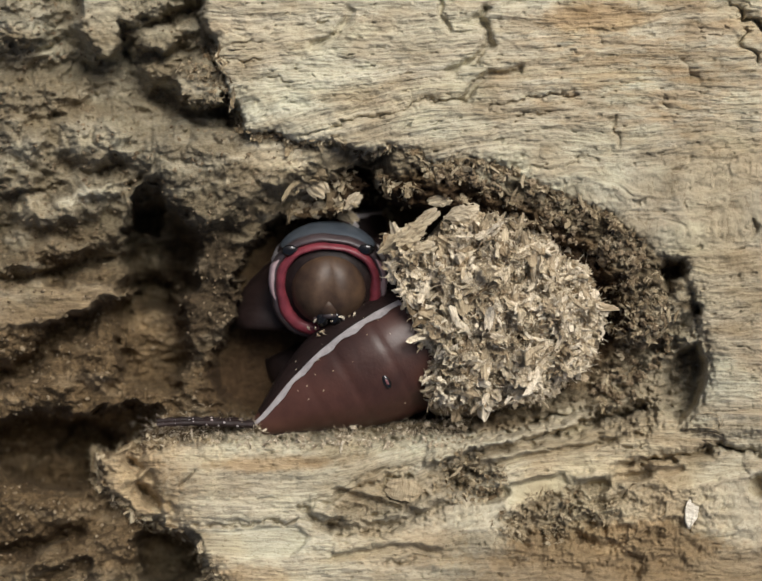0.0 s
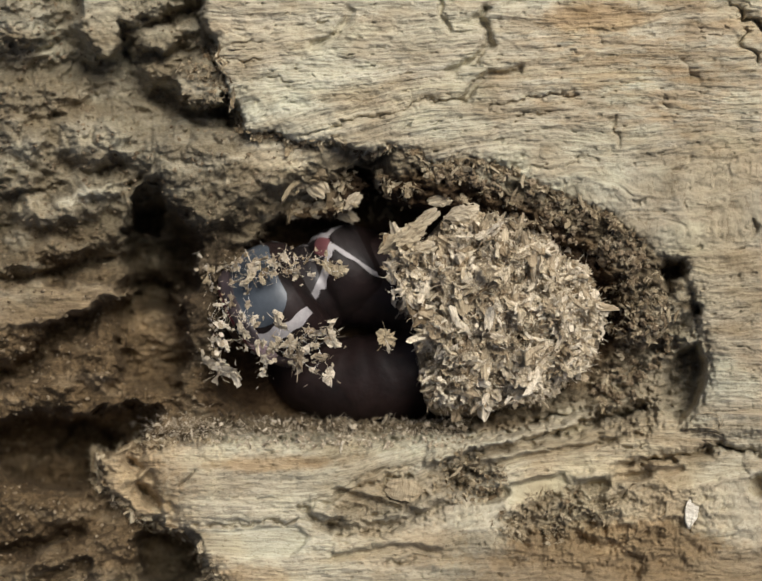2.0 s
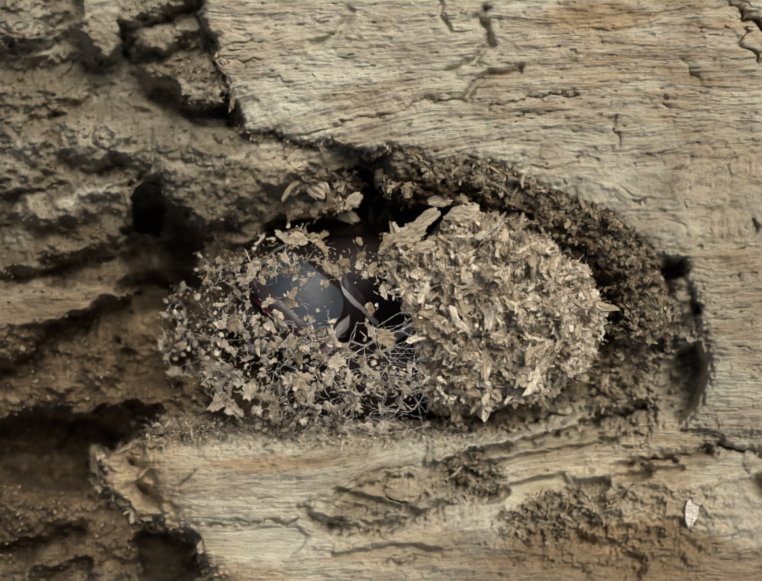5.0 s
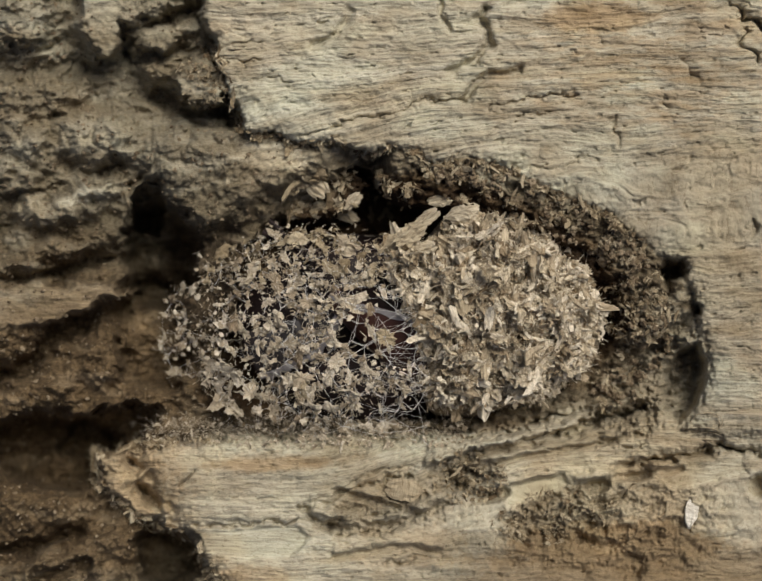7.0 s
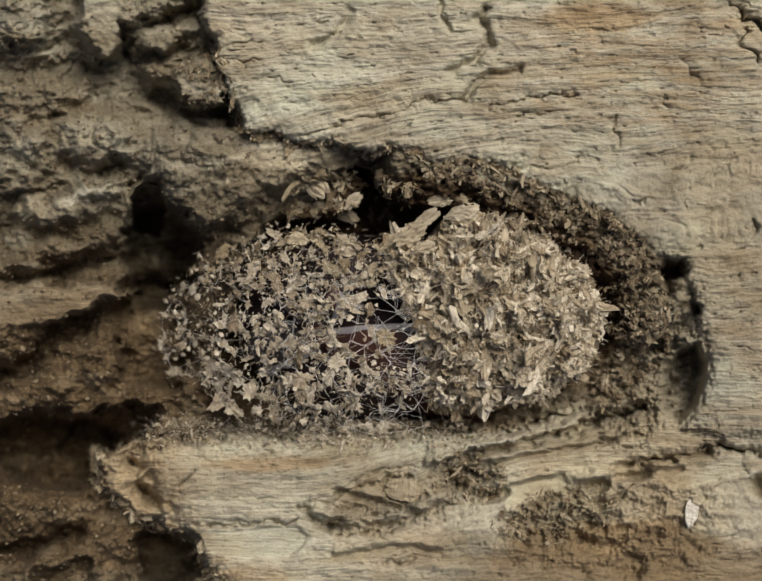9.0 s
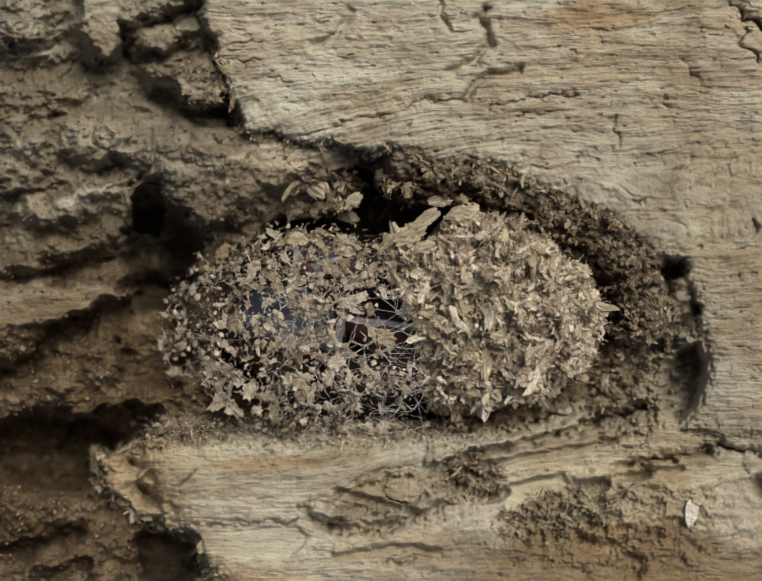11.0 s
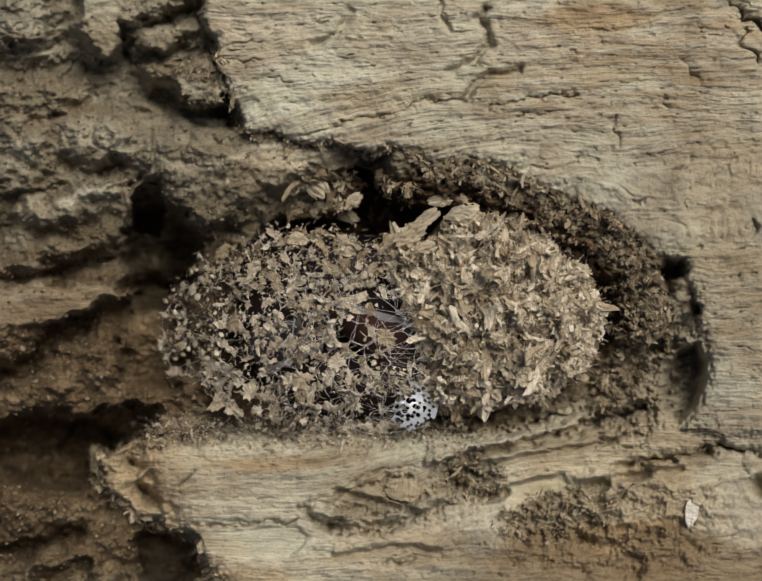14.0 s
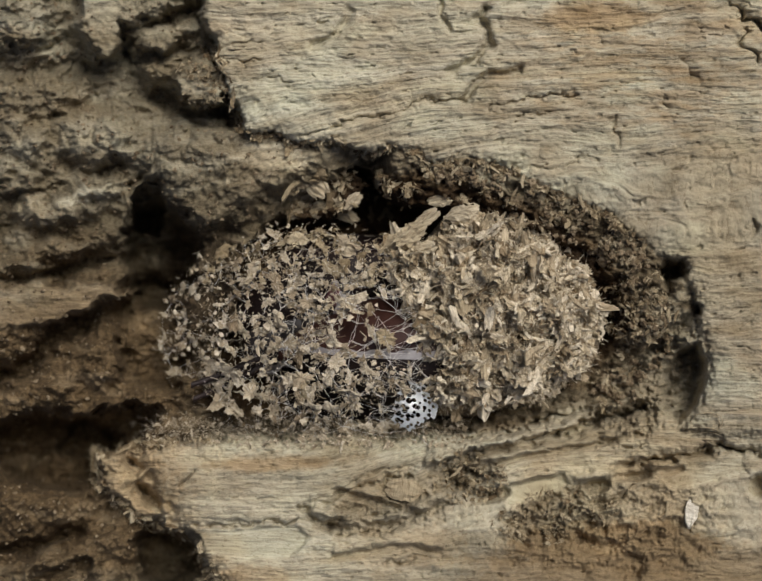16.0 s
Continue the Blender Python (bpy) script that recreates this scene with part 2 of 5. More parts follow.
def log_height(U, V):
    """Height in mm over the plan, with the grain's cross coordinate, the three kinds of wood and the shade painted on
    them.
    """
    wob = 9 * fbm(U / 42, V / 30, 3, 4) + 5 * perlin(U / 9, V / 9, 8)
    WU, WV = U + 13 * fbm(U / 38, V / 38, 201, 3), V + 11 * fbm(U / 38, V / 30, 202, 3)
    SU0, SV0 = U + 0.4 * (WU - U), V + 0.4 * (WV - V)
    # the crumbling hollow side of the log
    lumps = np.abs(fbm(U / 105, V / 80, 11, 3))
    h = -5.6 + 0.7 * perlin(U / 330, V / 210, 5) + 1.2 * (0.35 - lumps) + 0.5 * fbm(U / 52, V / 46, 21, 4) + 0.12 * fbm(U / 12, V / 11, 31, 2)
    for cx, cy, rx, ry, turn, high in ((50, 40, 85, 90, 0, 2.0), (255, 25, 130, 58, -8, 3.0), (205, 85, 52, 50, 30, 2.0), (312, 92, 48, 40, 0, 2.2), (315, 155, 40, 34, 20, 1.6),
                                       (405, 165, 68, 58, 10, 3.2), (90, 190, 110, 45, -8, 1.6), (70, 285, 85, 60, 0, 1.5), (205, 285, 85, 62, 8, 2.3), (330, 330, 85, 62, 20, 2.0), (430, 340, 110, 95, 0, 2.8),
                                       (440, 420, 130, 55, -10, 2.6), (60, 370, 90, 45, 0, 1.2), (130, 430, 120, 40, -12, 1.9), (190, 385, 80, 25, -14, 1.4), (120, 515, 130, 32, -12, 1.2), (110, 610, 200, 42, 4, 2.3), (30, 560, 60, 30, 0, 0.8),
                                       (40, 690, 110, 55, -20, 1.4), (180, 760, 190, 60, -22, 1.6), (280, 690, 110, 50, -14, 1.2), (255, 835, 85, 42, -10, 1.6), (40, 850, 100, 60, -20, 1.2), (60, 1040, 110, 60, 0, 1.4),
                                       (190, 1130, 130, 48, -14, 1.8), (60, 1180, 120, 30, -8, 1.3), (570, 330, 170, 70, -4, 3.4), (480, 300, 90, 60, 0, 1.2), (40, 930, 60, 60, 0, -1.0)):
        h += 1.5 * high * smooth(-0.05, 0.85, oval(WU, WV, cx, cy, rx * 1.25, ry * 1.25, turn))
    tilt = V + 0.2 * U
    h += 0.16 * fbm(U / 190, tilt / 20, 41, 2) * smooth(380, 480, V)
    for line, width, depth in (
            ([(152, -30), (138, 60), (150, 128), (240, 155), (340, 205), (490, 238)], 38, 3.4),
            ([(262, 112), (252, 62), (330, 40), (420, 14)], 15, 3.2),
            ([(290, 118), (400, 110)], 12, 2.0),
            ([(20, 105), (110, 95)], 12, 1.6),
            ([(-40, 600), (120, 560), (260, 520)], 18, 3.7),
            ([(-60, 800), (60, 755), (110, 690), (250, 628), (330, 600)], 23, 6.1),
            ([(230, 320), (240, 345), (200, 360)], 10, 1.8),
            ([(270, 375), (310, 345)], 8, 1.4),
            ([(-20, 412), (100, 392), (120, 380)], 8, 1.3),
            ([(-20, 480), (40, 455)], 14, 2.0),
            ([(-30, 1130), (60, 1128), (170, 1095)], 13, 4.4),
            ([(70, 1185), (170, 1165)], 13, 4.1)):
        h -= 0.85 * depth * np.exp(-(along(WU, WV, line) / width) ** 2)
    for cx, cy, rx, ry, turn, depth in ((330, 528, 80, 112, -8, 12), (305, 432, 36, 50, 10, 9), (110, 930, 160, 85, 6, 13), (225, 885, 110, 45, -20, 9),
                                        (340, 1145, 75, 62, 30, 11), (40, 620, 60, 20, 0, 1.2), (310, 690, 85, 128, -10, 8.0)):
        h -= depth * smooth(-0.12, 0.38, oval(WU, WV, cx, cy, rx, ry, turn))
    h = -1.7 - 0.7 * np.log1p(np.exp(np.clip((-1.7 - h) / 0.7, -30, 30)))
    h += 2.1 * (0.45 - cells(WU / 88, WV / 70, 25)) + 0.55 * (0.45 - cells(WU / 32, WV / 26, 26)) + 0.35 * fbm(U / 26, V / 22, 23, 4) + 0.3 * (0.45 - cells(WU / 13, WV / 11, 30))
    wedge = smooth(-4, 16, inside(WU, WV, [(-60, 578), (100, 584), (205, 580), (292, 602), (205, 626), (120, 668), (40, 690), (-60, 700)]))
    h = h * (1 - wedge) + (-2.9 + 0.003 * U + 0.25 * fbm(U / 60, V / 24, 27, 3)) * wedge
    for pts, base_h in (([(490, 298), (560, 292), (650, 300), (625, 332), (545, 350), (492, 338)], -1.7), ([(150, -60), (240, -60), (262, 30), (240, 110), (208, 132), (172, 95)], -1.4),
                        ([(275, 62), (340, 45), (372, 70), (360, 105), (300, 112)], -2.2),
                        ([(348, 158), (395, 118), (445, 108), (470, 195), (482, 222), (420, 224), (362, 206)], -1.5)):
        block = smooth(-4, 16, inside(WU, WV, pts))
        h = h * (1 - block) + (base_h + 0.35 * fbm(U / 55, V / 40, 28, 3) + 0.12 * fbm(U / 14, V / 12, 29, 2)) * block
    # the two hard slabs
    s_up = inside(U, V, UPPER) + wob * 0.8
    s_lo = inside(U, V, LOWER) + wob
    up, lo = smooth(-5, 11, s_up), smooth(-8, 20, s_lo)
    bend_up = 150 * smooth(430, 1080, U) * np.exp(-((V - 300) / 150) ** 2) + 16 * perlin(U / 230, V / 70, 51) + 2.5 * perlin(U / 60, V / 25, 52)
    bend_lo = 140 * smooth(600, 1150, U) * np.exp(-((V - 960) / 120) ** 2) + 8 * perlin(U / 260, V / 60, 53) + 2.5 * perlin(U / 60, V / 25, 54)
    cross = V + np.where(V < 700, bend_up, bend_lo)
    ridges = 0.07 * fbm(U / 85, cross / 4.4, 61, 2) + 0.13 * fbm(U / 220, cross / 24, 62, 3)
    cuts = -0.2 * smooth(0.55, 0.95, fbm(U / 58, cross / 6, 63, 2)) + 0.04 * fbm(U / 24, cross / 4.5, 68, 2)
    worn = 0.42 * fbm(U / 55, V / 38, 64, 4) 
    pits = -0.3 * smooth(0.6, 1.0, fbm(U / 26, cross / 13, 65, 3)) - 0.14 * smooth(0.3, 0.8, fbm(U / 24, cross / 7, 66, 2)) * smooth(-0.2, 0.4, fbm(U / 140, V / 90, 67, 2))
    slab = ridges + cuts + pits + worn * 0.6
    h_up = slab - 1.4 * np.exp(-np.clip(s_up, 0, 999) / 10)
    h_lo = -0.9 + slab - 2.2 * np.exp(-np.clip(s_lo, 0, 999) / 22)
    # rough crumbling patches on the lower slab
    rot = np.clip(smooth(-0.05, 0.55, oval(WU, WV, 965, 985, 90, 62, 10)) + 0.9 * smooth(-0.05, 0.6, oval(WU, WV, 1140, 1065, 150, 62, -8)) + smooth(0, 0.3, oval(U, V, 1300, 740, 150, 190, 20) + wob / 60)
                  + 0.45 * smooth(0, 0.5, oval(WU, WV, 1300, 1050, 260, 90, 0)) + 0.4 * smooth(0, 0.5, oval(WU, WV, 1240, 1135, 300, 62, 3)) + 0.6 * smooth(0, 0.3, oval(U, V, 790, 1060, 150, 45, -8) + wob / 60), 0, 1)
    crumble = 0.9 * fbm(U / 34, V / 26, 71, 4) + 0.25 * fbm(U / 8, V / 8, 72, 2) - 0.5
    h_lo = h_lo + rot * (1.35 * crumble + 0.5 * fbm(U / 75, V / 45, 74, 2) - 0.1)
    h_lo -= 3.0 * smooth(0, 130, -inside(U, V, [(1600, 560), (1440, 640), (1442, 700), (1452, 800), (1400, 890), (1000, 1000), (500, 1100), (500, 1400), (2000, 1400)])) * smooth(1020, 1220, U)
    h_lo += 0.9 * np.exp(-(along(SU0, SV0, [(900, 935), (1010, 905), (1120, 880), (1230, 845), (1330, 800)]) / 16) ** 2)
    facet3 = smooth(-3, 9, inside(SU0, SV0, [(395, 1092), (500, 1084), (610, 1078), (640, 1105), (600, 1150), (470, 1158), (415, 1130)]))
    h_lo = h_lo * (1 - facet3) + (-1.5 + 0.5 * ridges) * facet3
    facet = smooth(-3, 9, inside(U + 0.35 * (WU - U), V + 0.35 * (WV - V), [(1030, 1000), (1090, 985), (1165, 972), (1175, 1000), (1110, 1030), (1040, 1042)]))
    facet2 = smooth(-6, 14, inside(WU, WV, [(1360, 985), (1440, 952), (1530, 935), (1545, 975), (1450, 1000), (1375, 1010)]))
    h_lo = h_lo * (1 - facet) + (-1.7 + 0.008 * (V - 1000) + 1.1 * ridges + 0.5 * cuts) * facet
    h_lo = h_lo * (1 - facet2) + (-1.3 + 0.4 * ridges) * facet2
    rot = rot * (1 - facet) * (1 - facet2)
    for line, width, high in (([(880, 952), (960, 926), (1100, 898), (1250, 850), (1320, 812)], 9, 0.9), ([(980, 948), (1100, 925), (1220, 905), (1310, 880)], 8, 0.7), ([(640, 1050), (720, 1072), (820, 1062), (905, 1025)], 10, 0.8),
                              ([(690, 1135), (800, 1112), (905, 1122)], 9, 0.6), ([(700, 1000), (780, 1022), (870, 1050)], 8, 0.7), ([(1190, 985), (1300, 965), (1400, 948)], 10, 0.7)):
        d = along(SU0, SV0, line)
        h_lo += high * (np.exp(-(d / width) ** 2) - 0.9 * np.exp(-((along(SU0, SV0 - 1.6 * width, line)) / (0.8 * width)) ** 2))
    fan = smooth(0, 0.5, oval(WU, WV, 770, 1060, 180, 85, -6) + wob / 60)
    h_lo += 0.2 * fan * fbm((U + V) / 90, (V - 0.35 * U) / 9, 75, 3)
    h = h * (1 - lo) + h_lo * lo
    bank = smooth(0, 45, 130 - along(U, V, [(900, 345), (960, 350), (1080, 395), (1180, 440), (1260, 500), (1330, 600)]))
    h = h * (1 - bank * (1 - lo)) + (-0.9 + 0.8 * fbm(U / 36, V / 26, 84, 3) + 1.1 * (0.45 - cells(WU / 42, WV / 30, 85)) + 0.5 * (0.45 - cells(WU / 17, WV / 14, 86))) * bank * (1 - lo)
    h = h * (1 - up) + h_up * up
    # cracks, slots and hollows in the slabs
    for line, width, depth in (
            ([(690, 255), (760, 243), (840, 222), (880, 206), (960, 206)], 5, 0.9),
            ([(600, 292), (660, 268), (720, 250)], 4, 0.5),
            ([(450, 132), (530, 124)], 4, 0.5),
            ([(460, 168), (520, 160), (600, 168)], 4, 0.4),
            ([(440, 100), (515, 86)], 5, 0.5),
            ([(1010, 225), (1090, 200), (1190, 190)], 5, 0.8),
            ([(1060, 240), (1140, 225)], 5, 0.7),
            ([(1050, 350), (1140, 342), (1230, 325)], 4, 0.5),
            ([(1495, 5), (1530, 35), (1580, 62)], 9, 1.6),
            ([(1530, 65), (1525, 90), (1562, 120)], 7, 1.0),
            ([(1405, 125), (1440, 170)], 12, 0.6),
            ([(1262, 245), (1268, 300)], 10, 0.7),
            ([(1370, 200), (1375, 220)], 9, 0.5),
            ([(1395, 350), (1420, 325)], 8, 0.6),
            ([(1550, 455), (1552, 475)], 8, 0.8),
            ([(1290, 955), (1400, 938), (1480, 918), (1560, 935)], 12, 2.4),
            ([(1170, 900), (1240, 862), (1310, 840)], 7, 1.3),
            ([(900, 935), (1000, 905), (1090, 880)], 5, 0.7),
            ([(620, 1040), (650, 1075), (690, 1085)], 10, 1.2),
            ([(700, 1095), (790, 1095)], 7, 0.9),
            ([(770, 1000), (800, 985), (850, 985)], 9, 1.1),
            ([(560, 1078), (620, 1070), (395, 1085)], 4, 0.5),
            ([(800, 1160), (900, 1145)], 6, 0.7),
            ([(700, 1010), (760, 975), (860, 955)], 5, 0.5),
            ([(1245, 1040), (1310, 1000)], 7, 0.9),
            ([(372, 1010), (395, 965)], 6, 0.9),
            ([(262, 940), (292, 1000), (335, 1060)], 34, 4.6),
            ([(930, 900), (1060, 880), (1200, 842)], 13, 2.6),
            ([(905, 955), (1010, 920), (1130, 897), (1240, 862), (1330, 838)], 10, 2.2),
            ([(395, 1088), (500, 1080), (610, 1074)], 6, 0.9),
            ([(625, 1045), (680, 1030), (760, 1000)], 8, 0.9),
            ([(660, 1090), (760, 1060), (860, 1050)], 8, 1.0)):
        h -= 1.25 * depth * np.exp(-along(WU, WV, line) / (0.62 * width)) * (0.7 + 0.5 * fbm(U / 40, V / 40, 203, 2))
    SU, SV = U + 0.4 * (WU - U), V + 0.4 * (WV - V)
    for line, width, depth in (([(640, 95), (690, 72), (712, 50), (720, 22)], 8, 0.7), ([(925, 148), (975, 124), (1008, 92), (1002, 62), (985, 36), (1000, 20)], 9, 1.3), 
                               ([(955, 205), (978, 170), (1010, 154), (1070, 146)], 8, 1.1), ([(905, 0), (908, 30), (922, 62)], 7, 0.8)):
        h -= depth * np.exp(-(along(SU, SV, line) / width) ** 2)
    for cx, cy, rx, ry, turn, depth in ((1560, 1000, 26, 26, 0, 2.0), (950, 985, 46, 34, 20, 1.6),
                                        (1010, 1020, 40, 18, -10, 1.3), (1230, 1125, 60, 24, 10, 1.2), (1290, 1165, 40, 30, 0, 1.0), (1230, 1000, 26, 18, 0, 1.4), (700, 1065, 36, 20, 10, -0.5),
                                        (1300, 970, 50, 24, 0, 1.6)):
        h -= depth * smooth(-0.15, 0.5, oval(U, V, cx, cy, rx, ry, turn) + wob / 60)
    # two old insect holes with sharp rims
    bite = inside(U + 0.25 * (WU - U), V + 0.25 * (WV - V), [(1362, 738), (1398, 712), (1440, 700), (1460, 745), (1454, 800), (1430, 850), (1396, 882), (1366, 862), (1350, 800)])
    h -= (5.6 * smooth(-3, 22, bite) + 0.9 * fbm(U / 24, V / 24, 87, 3)) * smooth(1325, 1440, U) * smooth(-3, 12, bite)
    bite = inside(U + 0.3 * (WU - U), V + 0.3 * (WV - V), [(1345, 552), (1372, 530), (1412, 536), (1414, 572), (1394, 584), (1380, 606), (1356, 590)])
    h -= 4.2 * smooth(-2, 20, bite)
    # the gallery in which the cocoon lies
    cav = inside(U, V, CAVITY) + 1.1 * wob
    depth = 22 * smooth(-4, 80, cav) * smooth(350, 510, U + 0.5 * (690 - V)) + 3.2 * smooth(-4, 40, cav) + 1.2 * smooth(-4, 14, cav)
    h_cav = -1.6 - depth + (0.9 * fbm(U / 30, V / 22, 81, 4) + 0.9 * (0.45 - cells(WU / 34, WV / 22, 82))) * smooth(0, 30, cav)
    h_cav += 4 * np.exp(-((U - 820) / 60) ** 2 - ((V - 345) / 30) ** 2)
    shelf = smooth(0, 40, 120 - along(U, V, [(860, 340), (960, 350), (1080, 395), (1180, 440), (1262, 495), (1330, 600), (1325, 700), (1262, 800)]))
    h_cav = h_cav * (1 - shelf) + np.maximum(h_cav, -1.0 - (2.2 + 3.6 * smooth(1180, 1270, U)) * smooth(8, 105, cav) + 1.3 * fbm(U / 34, V / 24, 83, 4) + 0.9 * (0.45 - cells(WU / 30, WV / 24, 88))) * shelf
    h_cav = np.maximum(h_cav, -13 + 10.6 * smooth(-0.1, 0.5, oval(U, V, 660, 400, 115, 66, -8) + wob / 60))
    h = np.where(cav > -4, np.minimum(h, h * (1 - smooth(-4, 8, cav)) + h_cav * smooth(-4, 8, cav)), h)
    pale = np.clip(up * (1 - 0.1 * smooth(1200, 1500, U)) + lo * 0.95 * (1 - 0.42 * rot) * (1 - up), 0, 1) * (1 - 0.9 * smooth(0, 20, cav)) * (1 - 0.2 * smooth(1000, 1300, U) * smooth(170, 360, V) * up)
    pale = pale * (1 - 0.55 * smooth(-0.2, 0.3, perlin(U / 120, V / 60, 95) + (V - 1105) / 60) * smooth(760, 980, U))
    pale = np.clip(pale + 0.3 * (1 - up) * (1 - lo) * smooth(0.1, 0.5, fbm(U / 130, V / 40, 91, 3)), 0, 1)
    pale = np.clip(pale + 0.28 * smooth(460, 300, V) * (1 - up) * (1 - lo), 0, 1)
    pale = np.clip(pale + 0.8 * smooth(-0.1, 0.4, oval(WU, WV, 568, 320, 90, 30, 2)) + 0.35 * smooth(-0.1, 0.4, oval(WU, WV, 205, 40, 60, 100)) + 0.6 * smooth(0, 0.5, oval(WU, WV, 70, 440, 90, 36, -8)) + 0.6 * smooth(0, 0.5, oval(WU, WV, 180, 402, 120, 18, -14)) + 0.3 * smooth(0, 0.5, oval(WU, WV, 200, 280, 80, 55)) + 0.4 * wedge * (1 - lo) * (1 - up) + facet * lo + facet2 * lo, 0, 1)
    stain = np.clip(1.1 * smooth(0, 0.6, oval(U, V, 1210, 35, 130, 50) + wob / 60) + 0.35 * smooth(0.2, 0.7, fbm(U / 210, cross / 90, 92, 3))
                    + 1.2 * smooth(0, 0.7, oval(U, V, 560, 955, 190, 22, -2) + wob / 50) + 1.3 * smooth(0, 0.6, oval(U, V, 1260, 1120, 260, 60, -2) + wob / 50)
                    + 1.0 * smooth(-0.3, 0.4, oval(U, V, 150, 800, 270, 270) + wob / 80) + 0.9 * smooth(-0.2, 0.4, oval(U, V, 120, 1060, 270, 170) + wob / 80) + 0.55 * smooth(-0.2, 0.6, oval(U, V, 1330, 120, 330, 190) + wob / 40) * smooth(0.35, 0.6, 0.5 + fbm(U / 70, cross / 30, 96, 3))
                    + 0.8 * smooth(-0.1, 0.5, oval(U, V, 1300, 1170, 420, 75) + wob / 50) + 0.7 * smooth(0, 0.5, oval(U, V, 520, 1185, 110, 26) + wob / 50) + 0.5 * smooth(0, 0.5, oval(U, V, 830, 1130, 160, 60) + wob / 50), 0, 1)
    grey = np.clip(smooth(0, 0.6, oval(U, V, 600, 190, 260, 70, -8) + wob / 70) + 0.4 * smooth(0, 0.5, oval(U, V, 1220, 375, 130, 32, -2) + wob / 50)
                   + smooth(0, 0.5, oval(U, V, 520, 1120, 160, 36) + wob / 50) + facet * lo + 0.7 * facet2 * lo + facet3 * lo
                   + smooth(0, 0.5, oval(U, V, 660, 910, 330, 34) + wob / 60) + smooth(0.2, 0.6, fbm(U / 260, V / 120, 93, 3)) * up + 0.5 * smooth(620, 420, V) * smooth(560, 420, U) * (1 - up), 0, 1)
    # Shade inside the gallery painted in: pale and grey fade, stain deepens.
    gallery_shade = smooth(6, 40, cav)
    # Last value: shade painted over the gallery floor and the wood left of it.
    return h, cross, pale * (1 - gallery_shade), np.clip(stain + gallery_shade, 0, 1), grey * (1 - gallery_shade), np.maximum(smooth(20, 60, cav), 0.75 * smooth(-0.25, 0.4, oval(WU, WV, 430, 600, 105, 150, 0)) * (1 - up) * (1 - lo))


def spaced(lo, hi, step, far_lo, far_hi, n):
    g = np.linspace(0, 1, n + 1)[1:] ** 1.8
    return np.concatenate([(lo - (lo - far_lo) * g)[::-1], np.arange(lo, hi + step, step), hi + step + (far_hi - hi - step) * g])


def build_log():
    xs, ys = spaced(-40, 1608, 2.0, -4400, 5900, 40), spaced(-40, 1236, 2.0, -2230, 3420, 60)
    U, V = np.meshgrid(xs, ys)
    h, cross, pale, stain, grey, painted_shade = log_height(U, V)
    z = h * MM
    k = SC * (EYE - z) / EYE
    X, Y = (U - 784) * k, (598 - V) * k
    R = 0.12
    away = np.clip(np.abs(Y) - 0.03, 0, R * 0.72)
    z = z * np.exp(-away / 0.03) + np.sqrt(R * R - (away / 0.72 * 0.999) ** 2) - R
    ny, nx = U.shape
    co = np.stack([X, Y, z], -1).reshape(-1, 3)
    idx = np.arange(nx * ny).reshape(ny, nx)
    quads = np.stack([idx[1:, :-1], idx[1:, 1:], idx[:-1, 1:], idx[:-1, :-1]], -1).reshape(-1, 4)
    # sawn ends and underside
    rim = np.concatenate([idx[0, :], idx[1:, -1], idx[-1, -2::-1], idx[-2:0:-1, 0]])
    low = co[rim].copy()
    low[:, 2] = -R
    n0 = len(co)
    co = np.concatenate([co, low])
    m = len(rim)
    a = np.arange(m)
    b = (a + 1) % m
    side = np.stack([rim[a], rim[b], n0 + b, n0 + a], -1)
    quads = np.concatenate([quads, side])
    me = bpy.data.meshes.new("rotten_log")
    me.vertices.add(len(co))
    me.vertices.foreach_set("co", co.ravel())
    me.loops.add(quads.size)
    me.loops.foreach_set("vertex_index", quads.ravel().astype(np.int32))
    me.polygons.add(len(quads))
    me.polygons.foreach_set("loop_start", np.arange(0, quads.size, 4, dtype=np.int32))
    me.polygons.foreach_set("use_smooth", np.ones(len(quads), bool))
    me.update(calc_edges=True)
    pad = np.zeros(m)
    at = me.attributes.new("grain", "FLOAT_VECTOR", "POINT")
    gr = np.stack([np.append(U.ravel(), pad) * SC, np.append(cross.ravel(), pad) * SC, np.append(h.ravel(), pad) * MM], -1)
    at.data.foreach_set("vector", gr.ravel().astype(np.float32))
    # Green holds stains plus painted gallery shade; alpha holds painted shade.
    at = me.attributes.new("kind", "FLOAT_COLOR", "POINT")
    kd = np.stack([np.append(pale.ravel(), pad), np.append(stain.ravel(), pad), np.append(grey.ravel(), pad), np.append(painted_shade.ravel(), pad)], -1)
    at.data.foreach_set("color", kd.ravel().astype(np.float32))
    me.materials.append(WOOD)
    return tagged(new("rotten_log", me), "rotten pale log with cracked grain and a hollowed gallery", "log", kind="structure")


rotten_log = build_log()


def surface(px, py):
    """World place on the log's surface."""
    h = log_height(np.array([[float(px)]]), np.array([[float(py)]]))[0][0, 0]
    return P(px, py, h * MM)


soil = Mat("dark_soil", 0.95, 0.1)
soil.color(soil.ramp(soil.noise(soil.coord(), 60, 6), [(0.3, (0.03, 0.022, 0.015)), (0.7, (0.09, 0.07, 0.05))]))
s = 6.0
